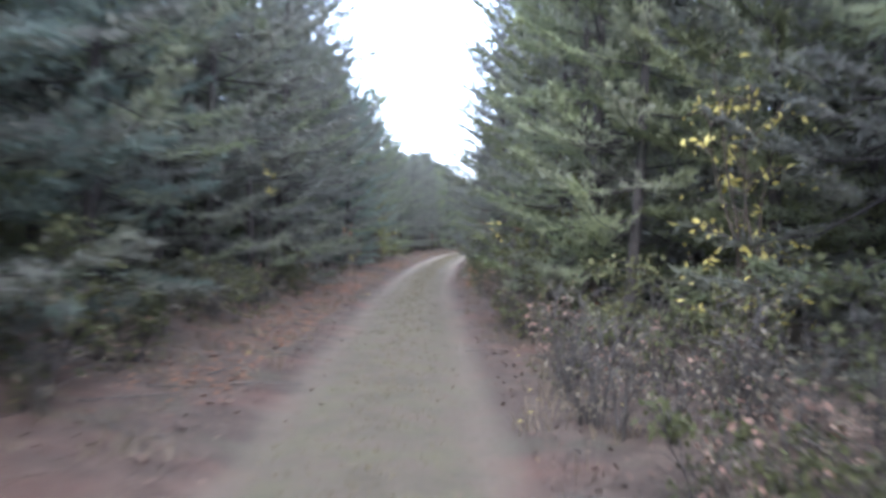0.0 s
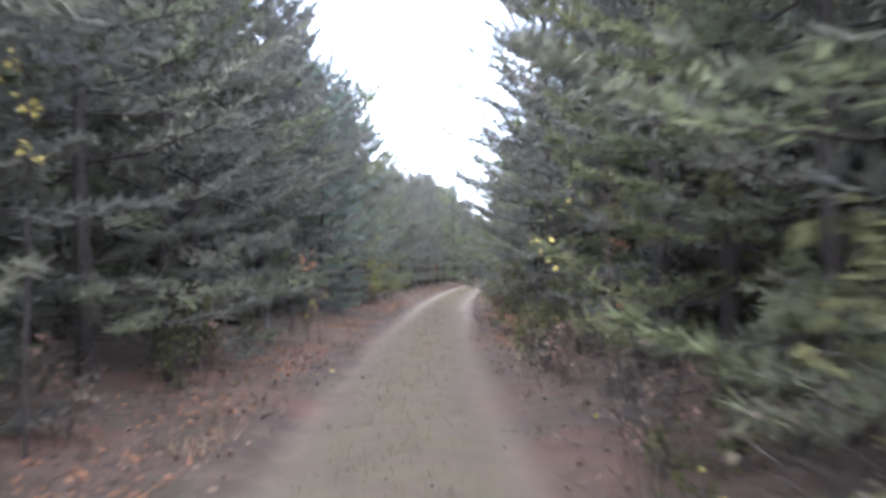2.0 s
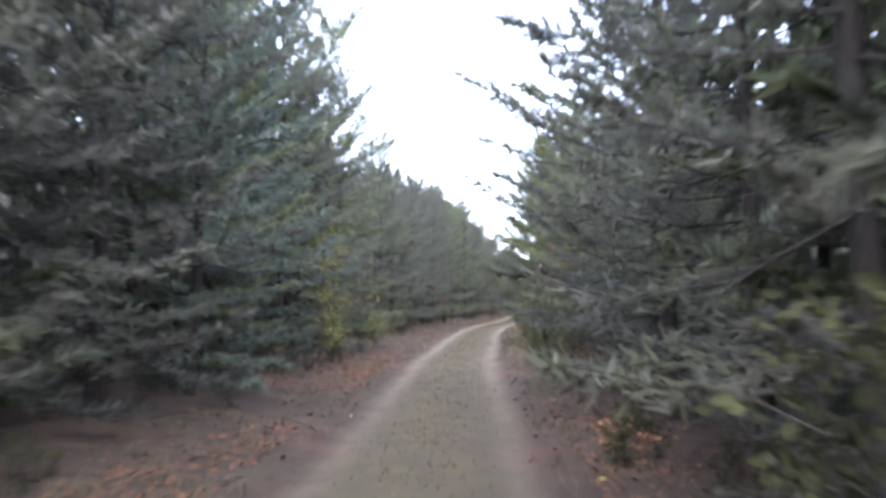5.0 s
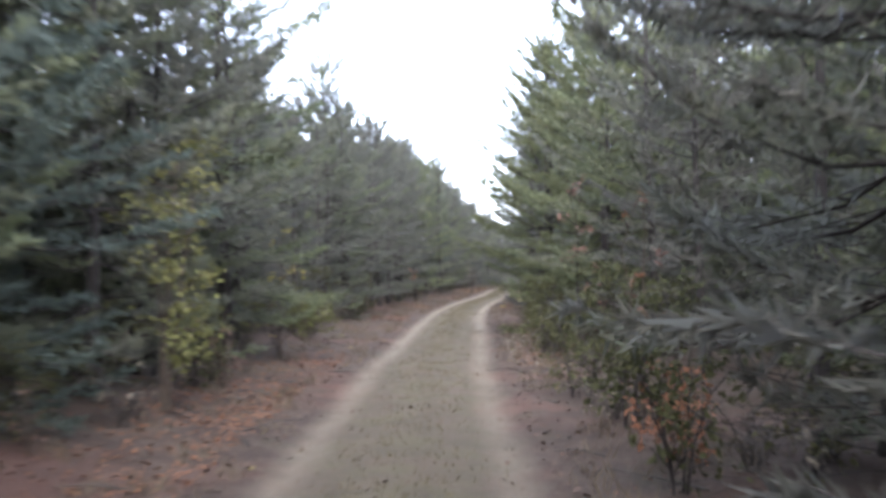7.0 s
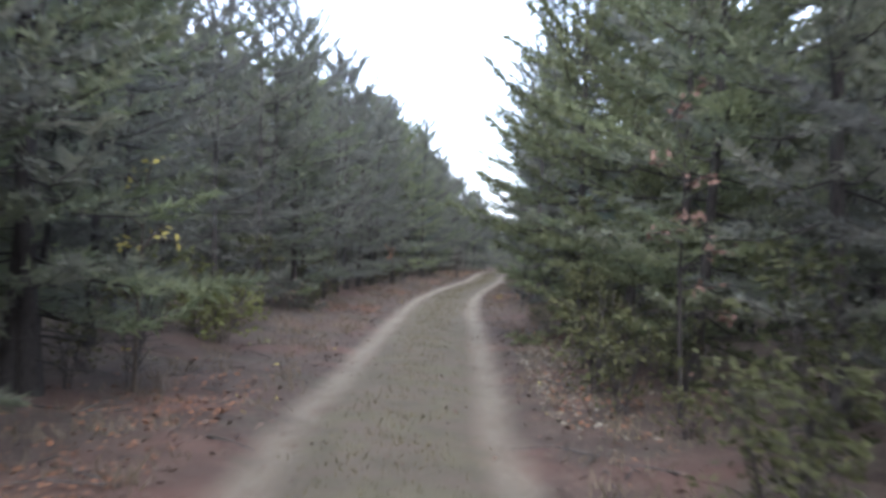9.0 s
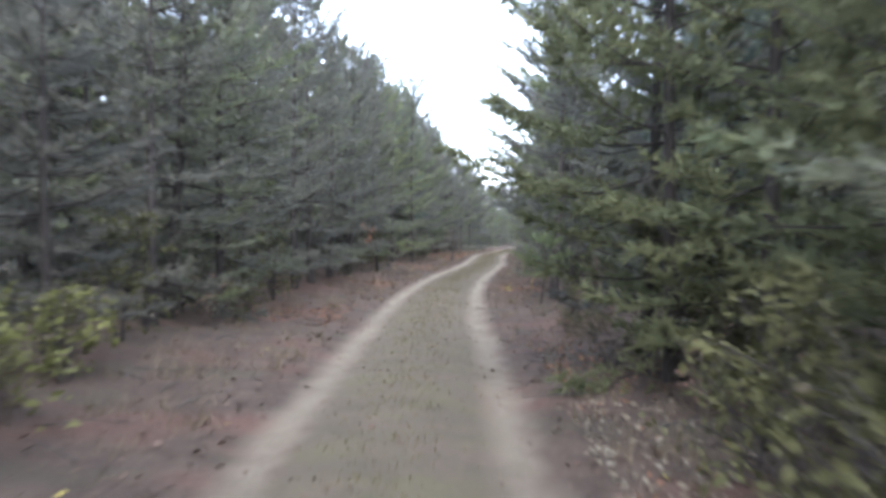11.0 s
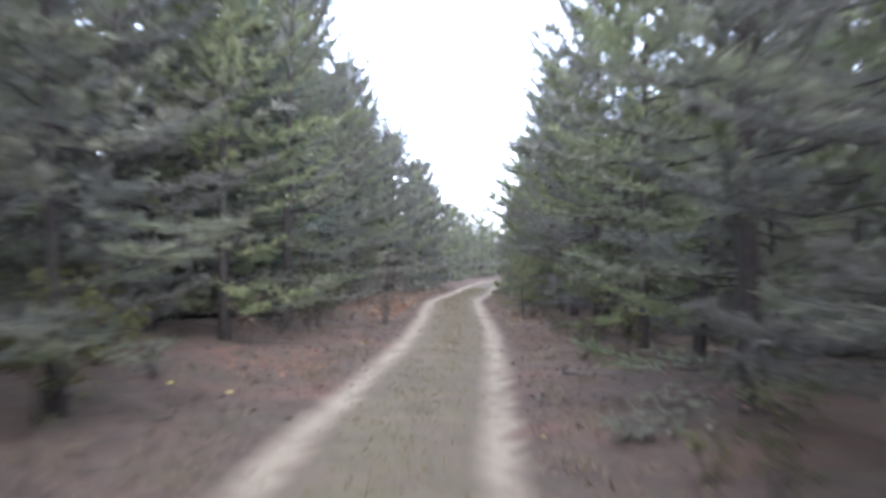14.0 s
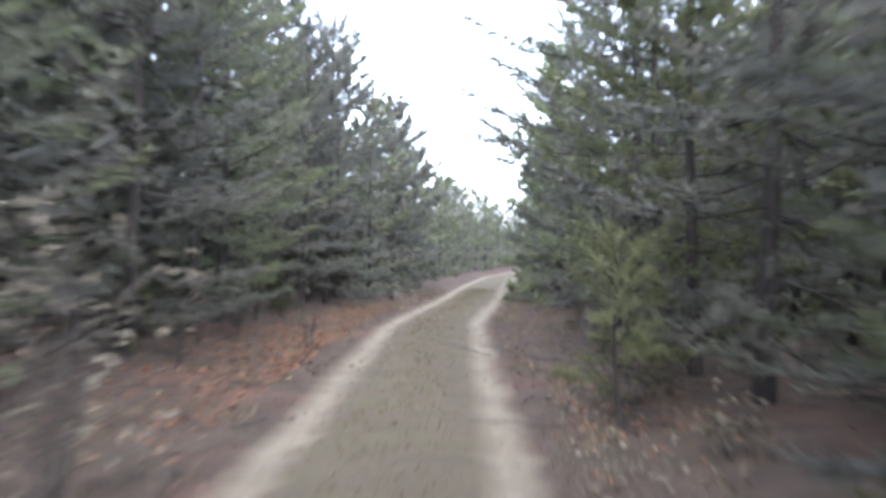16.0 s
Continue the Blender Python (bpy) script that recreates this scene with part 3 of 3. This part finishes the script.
# clearings where leafy saplings stand in front: side, from, to, metres further off
CLEAR = [(1, -4.0, 11.2, 1.6), (1, 53.0, 58.0, 1.3), (1, 64.0, 100.0, 0.45), (1, 22.6, 26.0, 0.7), (-1, 14.2, 16.8, 0.4), (-1, 24.8, 31.4, 1.0), (1, 36.5, 39.5, 0.7), (-1, 46.6, 50.0, 1.0), (1, 58.0, 61.0, 1.2), (-1, 73.6, 77.4, 1.2), (-1, 82, 86, 0.6)]
for side in (-1, 1):
    s = -6.0
    while s < 215:
        u = (3.5 if side < 0 else 2.8 if s < 38 else 3.05) - (0.35 if s > 45 else 0.0) + rnd.uniform(-0.3, 0.45)
        u += sum(more for sd, a, b, more in CLEAR if sd == side and a < s < b)
        if not any(sd == side and abs(s - b) < 0.9 for sd, b, *_ in OVER + NAMED):
            src = rnd.choice(FRONT[:4] * 2 + FRONT + ([FRONT[3]] * 6 if s > 62 and side > 0 else []) + ([FRONT[5]] * 30 if s < 8 and side < 0 else [])) if 1.5 < s < 103 else rnd.choice(FAR)
            if src is FRONT[5] and side > 0 and 55 < s < 68:
                src = FRONT[3]
            elif src is FRONT[3] and (side < 0 or s < 60):
                src = FRONT[1] if side > 0 else FRONT[0]
            pine_at(src, side * u, s, rnd.uniform(0.92, 1.05) * grown(s, side) * (1.15 if src is FRONT[4] else 1.0), rnd.uniform(0, 360))
        s += rnd.uniform(1.7, 2.6) * (1.05 if s < 104 else 1.3)
    s = -7.0
    while s < 120:
        k = rnd.randrange(4)
        pine_at(FRONT[(0, 1, 2, 1)[k]] if side > 0 and 1 < s < 13 else BACK[k], side * (5.7 + rnd.uniform(-0.7, 0.7)), s, rnd.uniform(0.92, 1.12) * grown(s, side) * (0.65 if side > 0 and 60 < s < 72 else 0.82 if side > 0 and s > 58 else 1.0), rnd.uniform(0, 360))
        s += rnd.uniform(1.75, 2.6)


def build_plantation():
    """The rows further in, where no single tree can be told apart."""
    src = [[next(c for c in ob.children if c.name.split(".")[0] == n) for n in ("trunk", "crown")] for ob in DEEP]
    parts = []
    for bark_or_crown in (0, 1):
        vs, fs, n = [], [], 0
        local = random.Random(5)
        shapes = []
        for ch in src:
            me = ch[bark_or_crown].data
            co = np.zeros(len(me.vertices) * 3, dtype=np.float32)
            me.vertices.foreach_get("co", co)
            k = len(me.loops) // len(me.polygons)
            ix = np.zeros(len(me.loops), dtype=np.int32)
            me.loops.foreach_get("vertex_index", ix)
            shapes.append((co.reshape(-1, 3), ix.reshape(-1, k)))
        for side in (-1, 1):
            for off, step, end in ((8.2, 2.2, 170), (11.0, 4.6, 210), (15.0, 5.0, 225), (19.0, 5.0, 245), (24.0, 4.6, 240), (29.0, 5.0, 240), (35.0, 5.6, 230), (42.0, 6.0, 220), (50.0, 6.5, 210), (59.0, 7.0, 200)):
                s = -10.0 if off < 14 else -35.0
                while s < end:
                    u = side * (off + local.uniform(-1, 1) * off * 0.1)
                    sc, turn = local.uniform(0.85, 1.12) * grown(s, side) * (1.0 if off < 20 else 1.25), local.uniform(0, 6.28)
                    which = local.randrange(3)
                    co, ix = shapes[which]
                    if bark_or_crown:
                        # further in, fewer and larger tufts
                        few = 3 if off < 10 else 4 if off < 14 else 7 if off < 22 else 12
                        tri = co[ix[::few]]
                        mid = tri.mean(1, keepdims=True)
                        co = (mid + (tri - mid) * few ** 0.5 * 0.95).reshape(-1, 3)
                        ix = np.arange(len(co)).reshape(-1, 3)
                    p = spot(u, s, -0.05)
                    c, q = math.cos(turn) * sc, math.sin(turn) * sc
                    w = np.stack([co[:, 0] * c - co[:, 1] * q + p.x, co[:, 0] * q + co[:, 1] * c + p.y, co[:, 2] * sc + p.z], 1)
                    vs.append(w)
                    fs.append(ix + n)
                    n += len(w)
                    s += step * local.uniform(0.75, 1.25)
        parts.append((np.concatenate(vs), np.concatenate(fs)))
    thing = new("pine_plantation")
    part("trunks", mesh_of("trunks", *parts[0], BARK), thing)
    part("crowns", mesh_of("crowns", *parts[1], NEEDLE), thing)
    for ob in DEEP:
        for c in ob.children:
            bpy.data.objects.remove(c)
        bpy.data.objects.remove(ob)
    tagged(thing, "dense dark rows of pines deep in the plantation", "forest", kind="stuff")


build_plantation()

# ---- leafy saplings and shrubs that stand out ----


def lone(ob, u, s, turn=0.0, scale=1.0):
    return place(ob, u, s, turn, scale)


lone(make_shrub("leafy_shrub", 1, 3.25, 1.15, LEAF_YELLOW, 290, 0.115, stems=5, forks=14, each=True, label="tall shrub thinly hung with yellow-green autumn leaves", category="shrub"), 3.65, 9.3)
lone(hung_sapling(2, 2.85, [((0.09, 0.1, 2.85), (0.06, 0, 2.53), (0.17, 0, 2.18), 14), ((-0.2, 0, 1.86), (-0.56, 0, 1.76), (-0.12, 0, 1.28), 9), ((-0.1, 0.1, 2.2), (-0.3, 0, 2.15), (-0.45, 0, 2.0), 2)], LEAF_YELLOW, 0.1), 2.42, 24.5)
lone(make_shrub("sapling", 3, 3.0, 0.5, LEAF_ORANGE, 30, 0.075, stems=1, forks=6, label="thin sapling with red-orange leaves among pine boughs", category="sapling"), 2.15, 19.3)
lone(make_shrub("leafy_sapling", 34, 2.6, 0.8, LEAF_OLIVE, 420, 0.085, stems=2, forks=12, label="olive-yellow leafy sapling between the pines", category="sapling"), 2.6, 12.6)
lone(make_shrub("leafy_shrub", 4, 0.9, 0.5, LEAF_ORANGE, 60, 0.08, stems=3, forks=6, label="small rusty red shrub at the foot of the pines", category="shrub"), 2.7, 13.2)
lone(make_shrub("leafy_shrub", 5, 0.42, 0.55, LEAF_ORANGE, 150, 0.08, stems=5, forks=6, label="low red-orange shrub on the track's edge", category="shrub"), 2.0, 37.4)
lone(make_shrub("leafy_shrub", 6, 0.5, 0.55, LEAF_ORANGE, 120, 0.062, stems=4, forks=7, label="low red-orange shrub on the verge", category="shrub"), 1.65, 25.5)
lone(make_shrub("leafy_shrub", 7, 0.5, 0.6, LEAF_YELLOW, 70, 0.065, stems=4, forks=7, label="low yellow shrub on the verge", category="shrub"), 2.3, 25.9)
lone(make_shrub("leafy_shrub", 60, 0.5, 0.6, LEAF_LIME, 190, 0.06, stems=4, forks=7, label="low yellow-green shrub beside the red one", category="shrub"), 2.0, 25.1)
lone(make_shrub("leafy_shrub", 61, 0.45, 0.5, LEAF_PALE, 70, 0.07, stems=4, forks=6, label="low shrub with pale withered leaves", category="shrub"), 2.5, 24.6)
lone(make_shrub("leafy_shrub", 62, 0.35, 0.5, LEAF_ORANGE, 110, 0.07, stems=4, forks=6, label="low rusty red shrub beyond the bend of the verge", category="shrub"), 1.75, 30.6)
lone(make_shrub("sapling", 8, 1.1, 0.5, LEAF_YELLOW, 16, 0.07, stems=3, forks=4, bare=0.6, label="small sapling with a few yellow leaves", category="sapling"), -1.75, 25.4)
lone(make_shrub("sapling", 9, 1.92, 0.6, LEAF_ORANGE, 46, 0.075, stems=1, forks=6, bare=0.5, label="thin sapling with orange leaves at its tip", category="sapling"), -2.05, 25.9)
lone(make_shrub("bare_sapling", 10, 1.5, 0.4, PALE_TWIG, 0, 0.1, stems=2, forks=3, label="bare pale grey forked sapling below the pines", category="sapling", wood=PALE_TWIG), -3.25, 28.2)
lone(make_shrub("sapling", 11, 3.0, 0.6, LEAF_YELLOW, 34, 0.085, stems=1, forks=9, wood=BARK, bare=0.72, label="slender sapling with yellow leaves at its top", category="sapling"), -2.4, 15.5)
lone(make_shrub("leafy_sapling", 12, 2.7, 1.05, LEAF_LIME, 900, 0.08, stems=3, forks=14, label="yellow-green leafy sapling in front of the pines", category="sapling"), -2.4, 39.7)
lone(make_shrub("sapling", 13, 1.9, 0.45, LEAF_ORANGE, 18, 0.07, stems=1, forks=5, label="thin sapling with a few orange leaves", category="sapling"), 1.8, 38.1)
lone(make_shrub("leafy_shrub", 14, 0.6, 0.5, LEAF_ORANGE, 110, 0.08, stems=4, forks=6, label="low rusty orange shrub by the sapling", category="shrub"), 2.3, 38.6)
lone(make_shrub("sapling", 15, 2.1, 0.55, LEAF_PINK, 70, 0.075, stems=1, forks=8, label="sapling with faded pink leaves", category="sapling"), 2.1, 38.9)
lone(make_shrub("sapling", 16, 3.0, 0.8, LEAF_PINK, 120, 0.08, stems=1, forks=10, wood=BARK, bare=0.35, label="tall sapling with faded orange-pink leaves", category="sapling"), 2.3, 44.5)
lone(make_shrub("sapling", 17, 2.7, 0.8, LEAF_YELLOW, 34, 0.08, stems=1, forks=9, label="thin sapling with sparse yellow leaves", category="sapling"), -2.4, 45.4)
for k, (u, s, h) in enumerate([(-2.6, 49.2, 0.85), (-3.2, 49.8, 1.0), (-3.8, 49.0, 0.9), (-2.9, 50.8, 0.75)]):
    lone(make_shrub("leafy_shrub", 20 + k, h, 0.8, LEAF_LIME, 420, 0.085, stems=5, forks=9, label="yellow-green undergrowth shrub below the pines", category="shrub"), u, s)
lone(make_pine(301, 1.5, 0.2, 0.75, NEEDLE_YOUNG, whorls=6, per=4, tuft=12, blade=(0.11, 0.014), label="small bright green pine sapling on the verge"), 2.05, 60.4, 0, 0.9)
lone(make_pine(303, 1.7, 0.15, 0.45, NEEDLE_FRESH, whorls=7, per=5, tuft=12, blade=(0.11, 0.014), label="waist-high yellow-green pine sapling beside the rut"), 1.75, 87.0, 0, 0.9)
lone(make_shrub("sapling", 26, 1.8, 0.6, LEAF_ORANGE, 22, 0.10, stems=1, forks=6, label="thin sapling with a few orange leaves", category="sapling"), -1.95, 66.8)
for k, (u, s) in enumerate([(-3.5, 75.0), (-4.2, 75.8)]):
    lone(make_shrub("leafy_shrub", 27 + k, 0.62, 0.95, LEAF_LIME, 380, 0.08, stems=5, forks=9, label="low pale green shrub spreading on the verge", category="shrub"), u, s)
lone(make_shrub("bare_shrub", 30, 1.5, 0.95, LEAF_PALE, 200, 0.07, stems=7, forks=9, label="brown twiggy shrub with a few withered leaves", category="shrub", wood=TWIG), -1.5, 84.6)
lone(make_shrub("bare_shrub", 31, 0.9, 0.5, LEAF_PALE, 30, 0.06, stems=5, forks=6, label="small bare twiggy shrub beside the track", category="shrub", wood=TWIG), -1.55, 92.5)
lone(make_shrub("leafy_sapling", 32, 1.5, 0.55, NEEDLE_FRESH, 260, 0.09, stems=2, forks=8, label="bright green young sapling at the pines' edge", category="sapling"), 2.4, 80.0)
lone(make_shrub("leafy_sapling", 33, 3.2, 0.9, LEAF_OLIVE, 420, 0.10, stems=2, forks=12, label="olive-yellow sapling between the pines", category="sapling"), 3.3, 61.5)

for k, (u, s) in enumerate([(1.6, 63.6), (2.05, 64.0), (2.9, 66.5)]):
    lone(make_shrub("seedling", 50 + k, 0.26, 0.16, LEAF_YELLOW, 9, 0.075, stems=1, forks=3, label="ankle-high seedling with a few yellow leaves", category="seedling"), u, s)
for k, (u, s) in enumerate([(2.25, 85.7), (2.55, 86.4), (2.0, 87.9)]):
    lone(make_shrub("withered_shrub", 55 + k, 0.3, 0.45, LEAF_PALE, 70, 0.075, stems=4, forks=5, label="low withered shrub with pale pinkish leaves", category="shrub", wood=TWIG), u, s)

# ---- undergrowth along both edges ----
KINDS = [
    make_shrub("undergrowth_shrub", 40, 0.55, 0.55, LEAF_PALE, 70, 0.06, stems=6, forks=6, label="low withered shrub with pale leaves", category="shrub", apart=False, wood=TWIG),
    make_shrub("undergrowth_shrub", 41, 0.8, 0.6, LEAF_OLIVE, 300, 0.07, stems=5, forks=7, label="low olive-green shrub at the track's edge", category="shrub", apart=False, wood=BARK),
    make_shrub("undergrowth_shrub", 42, 1.1, 0.6, LEAF_PALE, 45, 0.06, stems=5, forks=7, label="bare grey twiggy shrub", category="shrub", apart=False, wood=TWIG),
    make_shrub("undergrowth_shrub", 43, 0.5, 0.5, LEAF_OLIVE, 200, 0.06, stems=5, forks=5, label="small green-brown shrub in the litter", category="shrub", apart=False, wood=BARK),
    make_shrub("undergrowth_shrub", 44, 0.7, 0.55, LEAF_PINK, 34, 0.06, stems=5, forks=6, label="small shrub with faded reddish leaves", category="shrub", apart=False),
    make_shrub("undergrowth_shrub", 45, 1.3, 0.75, LEAF_OLIVE, 420, 0.075, stems=4, forks=9, label="knee-high leafy shrub below the pines", category="shrub", apart=False, wood=BARK),
]
first = set()
for side, count in ((-1, 135), (1, 205)):
    for k in range(count):
        s = rnd.uniform(1, 104) if k % 5 < (2 if side > 0 else 4) else rnd.uniform(3, 58)
        if side > 0 and k >= 170:
            s = rnd.uniform(4, 13)
        if side < 0 and k >= 115:
            s = rnd.uniform(6, 17)
        lo, hi = (2.3, 3.6) if side < 0 else (1.55, 3.0)
        if s > 60:
            lo += 0.35
        u = side * rnd.uniform(lo, hi)
        kind = rnd.choice(KINDS) if side < 0 or k < 170 else KINDS[(0, 2, 4)[k % 3]]
        turn, sc = rnd.uniform(0, 360), rnd.uniform(0.6, 1.15) * (0.45 if 26 < s < 34.5 else 0.5 if side > 0 and 52 < s < 61 else 0.6 if side > 0 and s > 62 else 1.0)
        ob = place(kind, u, s, turn, sc) if id(kind) not in first else put_copy(kind, u, s, turn, sc)
        first.add(id(kind))
        tagged(ob, group="undergrowth along the track")

# ---- grass, litter, twigs ----


def on_ground(us, ss, lift=0.0):
    return np.array([spot(u, s, lift) for u, s in zip(us, ss)])


def build_grass(name, seed, count, across, tall, mat, label, clumps):
    rng = np.random.default_rng(seed)
    cs = 112 - 110 * rng.uniform(0, 1, clumps) ** 1.25
    cu = across(rng, clumps)
    pick = rng.integers(0, clumps, count)
    u, s = cu[pick] + rng.normal(size=count) * 0.09, cs[pick] + rng.normal(size=count) * 0.12
    at = on_ground(u, s, -0.005)
    way = unit(np.stack([rng.normal(size=count) * 0.5, rng.normal(size=count) * 0.5, np.ones(count)], 1))
    v, f = blades(rng, at, way, tall * rng.uniform(0.4, 1.3, count), np.full(count, 0.011) * rng.uniform(0.7, 1.4, count))
    tagged(new(name, mesh_of(name, v, f, mat)), label, "grass", kind="stuff")


build_grass("track_grass", 1, 24000, lambda g, n: g.normal(size=n) * 0.27, 0.05, GRASS, "short dry olive grass between the wheel ruts", 5200)
build_grass("verge_grass", 2, 20000, lambda g, n: np.where(g.uniform(size=n) < 0.5, -1, 1) * g.uniform(1.15, 2.6, n), 0.16, STRAW, "sparse dry straw-coloured grass on the verges", 1100)


def build_litter(name, seed, count, size, mat, label, u_of, s_of):
    rng = np.random.default_rng(seed)
    at = on_ground(u_of(rng, count), s_of(rng, count), 0.012)
    az = rng.uniform(0, 6.28, count)
    way = unit(np.stack([np.cos(az), np.sin(az), rng.normal(size=count) * 0.25], 1))
    length = size * rng.uniform(0.6, 1.4, count)
    side = unit(np.cross(way, np.array([0, 0, 1.0]) + rng.normal(size=(count, 3)) * 0.3)) * (length * 0.3)[:, None]
    mid = at + way * (length * 0.5)[:, None]
    v = np.stack([at, mid + side, at + way * length[:, None], mid - side + np.array([0, 0, 0.006])], 1).reshape(-1, 3)
    k = np.arange(count)[:, None] * 4
    f = np.concatenate([k + [0, 1, 2], k + [0, 2, 3]], 0)
    tagged(new(name, mesh_of(name, v, f, mat)), label, "leaf litter", kind="stuff")


both = lambda g, n: np.where(g.uniform(size=n) < 0.5, -1, 1) * (1.05 + np.abs(g.normal(size=n)) * 0.95)  # noqa: E731
along = lambda g, n: g.uniform(2, 112, n)  # noqa: E731
build_litter("leaf_litter", 3, 16000, 0.06, LITTER, "brown fallen leaves scattered on the verges", both, along)
build_litter("track_litter", 4, 1800, 0.05, LITTER, "a few fallen leaves blown onto the track", lambda g, n: g.uniform(-1.2, 1.2, n), along)
patches = [9.0, 12.5, 15.0, 18.0, 21.5, 24.0, 29.0, 31.5, 37.0, 39.0, 40.5, 42.0, 45.0, 58.0, 66.0, 77.0, 88.0, 90.0, 91.0, 92.0, 93.0, 94.0, 95.0, 96.5, 98.0, 99.5, 101.0]
build_litter("rusty_leaf_litter", 5, 12500, 0.052, RUSTY, "rust-orange fallen leaves lying in patches",
             lambda g, n: -1.4 - np.abs(g.normal(size=n)) * 0.8, lambda g, n: g.choice(patches, n) + g.normal(size=n) * 0.9)
build_litter("rusty_verge_litter", 7, 3000, 0.05, RUSTY, "rust-orange fallen leaves below the pines' boughs",
             lambda g, n: 1.35 + np.abs(g.normal(size=n)) * 0.6, lambda g, n: g.choice([26.0, 30.0, 34.0, 46.0, 52.0, 64.0, 67.0, 88.0], n) + g.normal(size=n) * 1.1)
build_litter("pale_leaf_litter", 8, 900, 0.06, LEAF_PALE, "pale dry leaves strewn along the rut's outer edge",
             lambda g, n: 1.25 + np.abs(g.normal(size=n)) * 0.45, lambda g, n: g.choice([45.5, 46.5, 48.0, 49.5, 86.0, 88.0, 90.0], n) + g.normal(size=n) * 0.7)
build_litter("yellow_leaf_litter", 6, 130, 0.065, LEAF_YELLOW, "single bright yellow leaves on the litter", both, along)


def build_twigs():
    rng = np.random.default_rng(9)
    paths = []
    for k in range(420):
        u, s = float(both(rng, 1)[0]) * 1.15, float(rng.uniform(2, 110))
        L, az = rng.uniform(0.15, 0.8), rng.uniform(0, 6.28)
        p = np.array(spot(u, s, 0.012))
        d = np.array([math.cos(az), math.sin(az), 0.06])
        paths.append(([p, p + d * L * 0.5 + np.array([0, 0, rng.uniform(0, 0.05)]), p + d * L], [0.008, 0.006, 0.003]))
    v, f = tubes(paths, 4)
    tagged(new("fallen_twigs", mesh_of("fallen_twigs", v, f, TWIG)), "grey fallen twigs lying in the litter", "twigs", kind="stuff")


build_twigs()


def make_log(seed, length, radius):
    rng = np.random.default_rng(seed)
    n = 9
    pts = [np.array([length * (k / (n - 1) - 0.5), 0.05 * rng.normal(), radius + 0.02 * rng.normal()]) for k in range(n)]
    paths = [([pts[0] + np.array([0.001, 0, 0])] + pts + [pts[-1] + np.array([0.001, 0, 0])], [0.01] + [radius * (1 - 0.4 * k / n) * rng.uniform(0.9, 1.1) for k in range(n)] + [0.01])]
    log = new("fallen_log", mesh_of("fallen_log", *tubes(paths, 8), TWIG))
    for k in range(4):
        p = pts[2 + k] + np.array([0, 0, radius * 0.5])
        stub = ([p, p + np.array([rng.normal() * 0.1, rng.normal() * 0.15, rng.uniform(0.08, 0.2)])], [0.35 * radius, 0.12 * radius])
        part("broken_branch", mesh_of("broken_branch", *tubes([stub], 4), TWIG), log)
    return tagged(log, "weathered grey fallen log in the litter", "log")


place(make_log(1, 2.4, 0.09), -4.3, 82.6, 12)
place(make_log(2, 1.1, 0.035), 1.95, 76.0, 15)
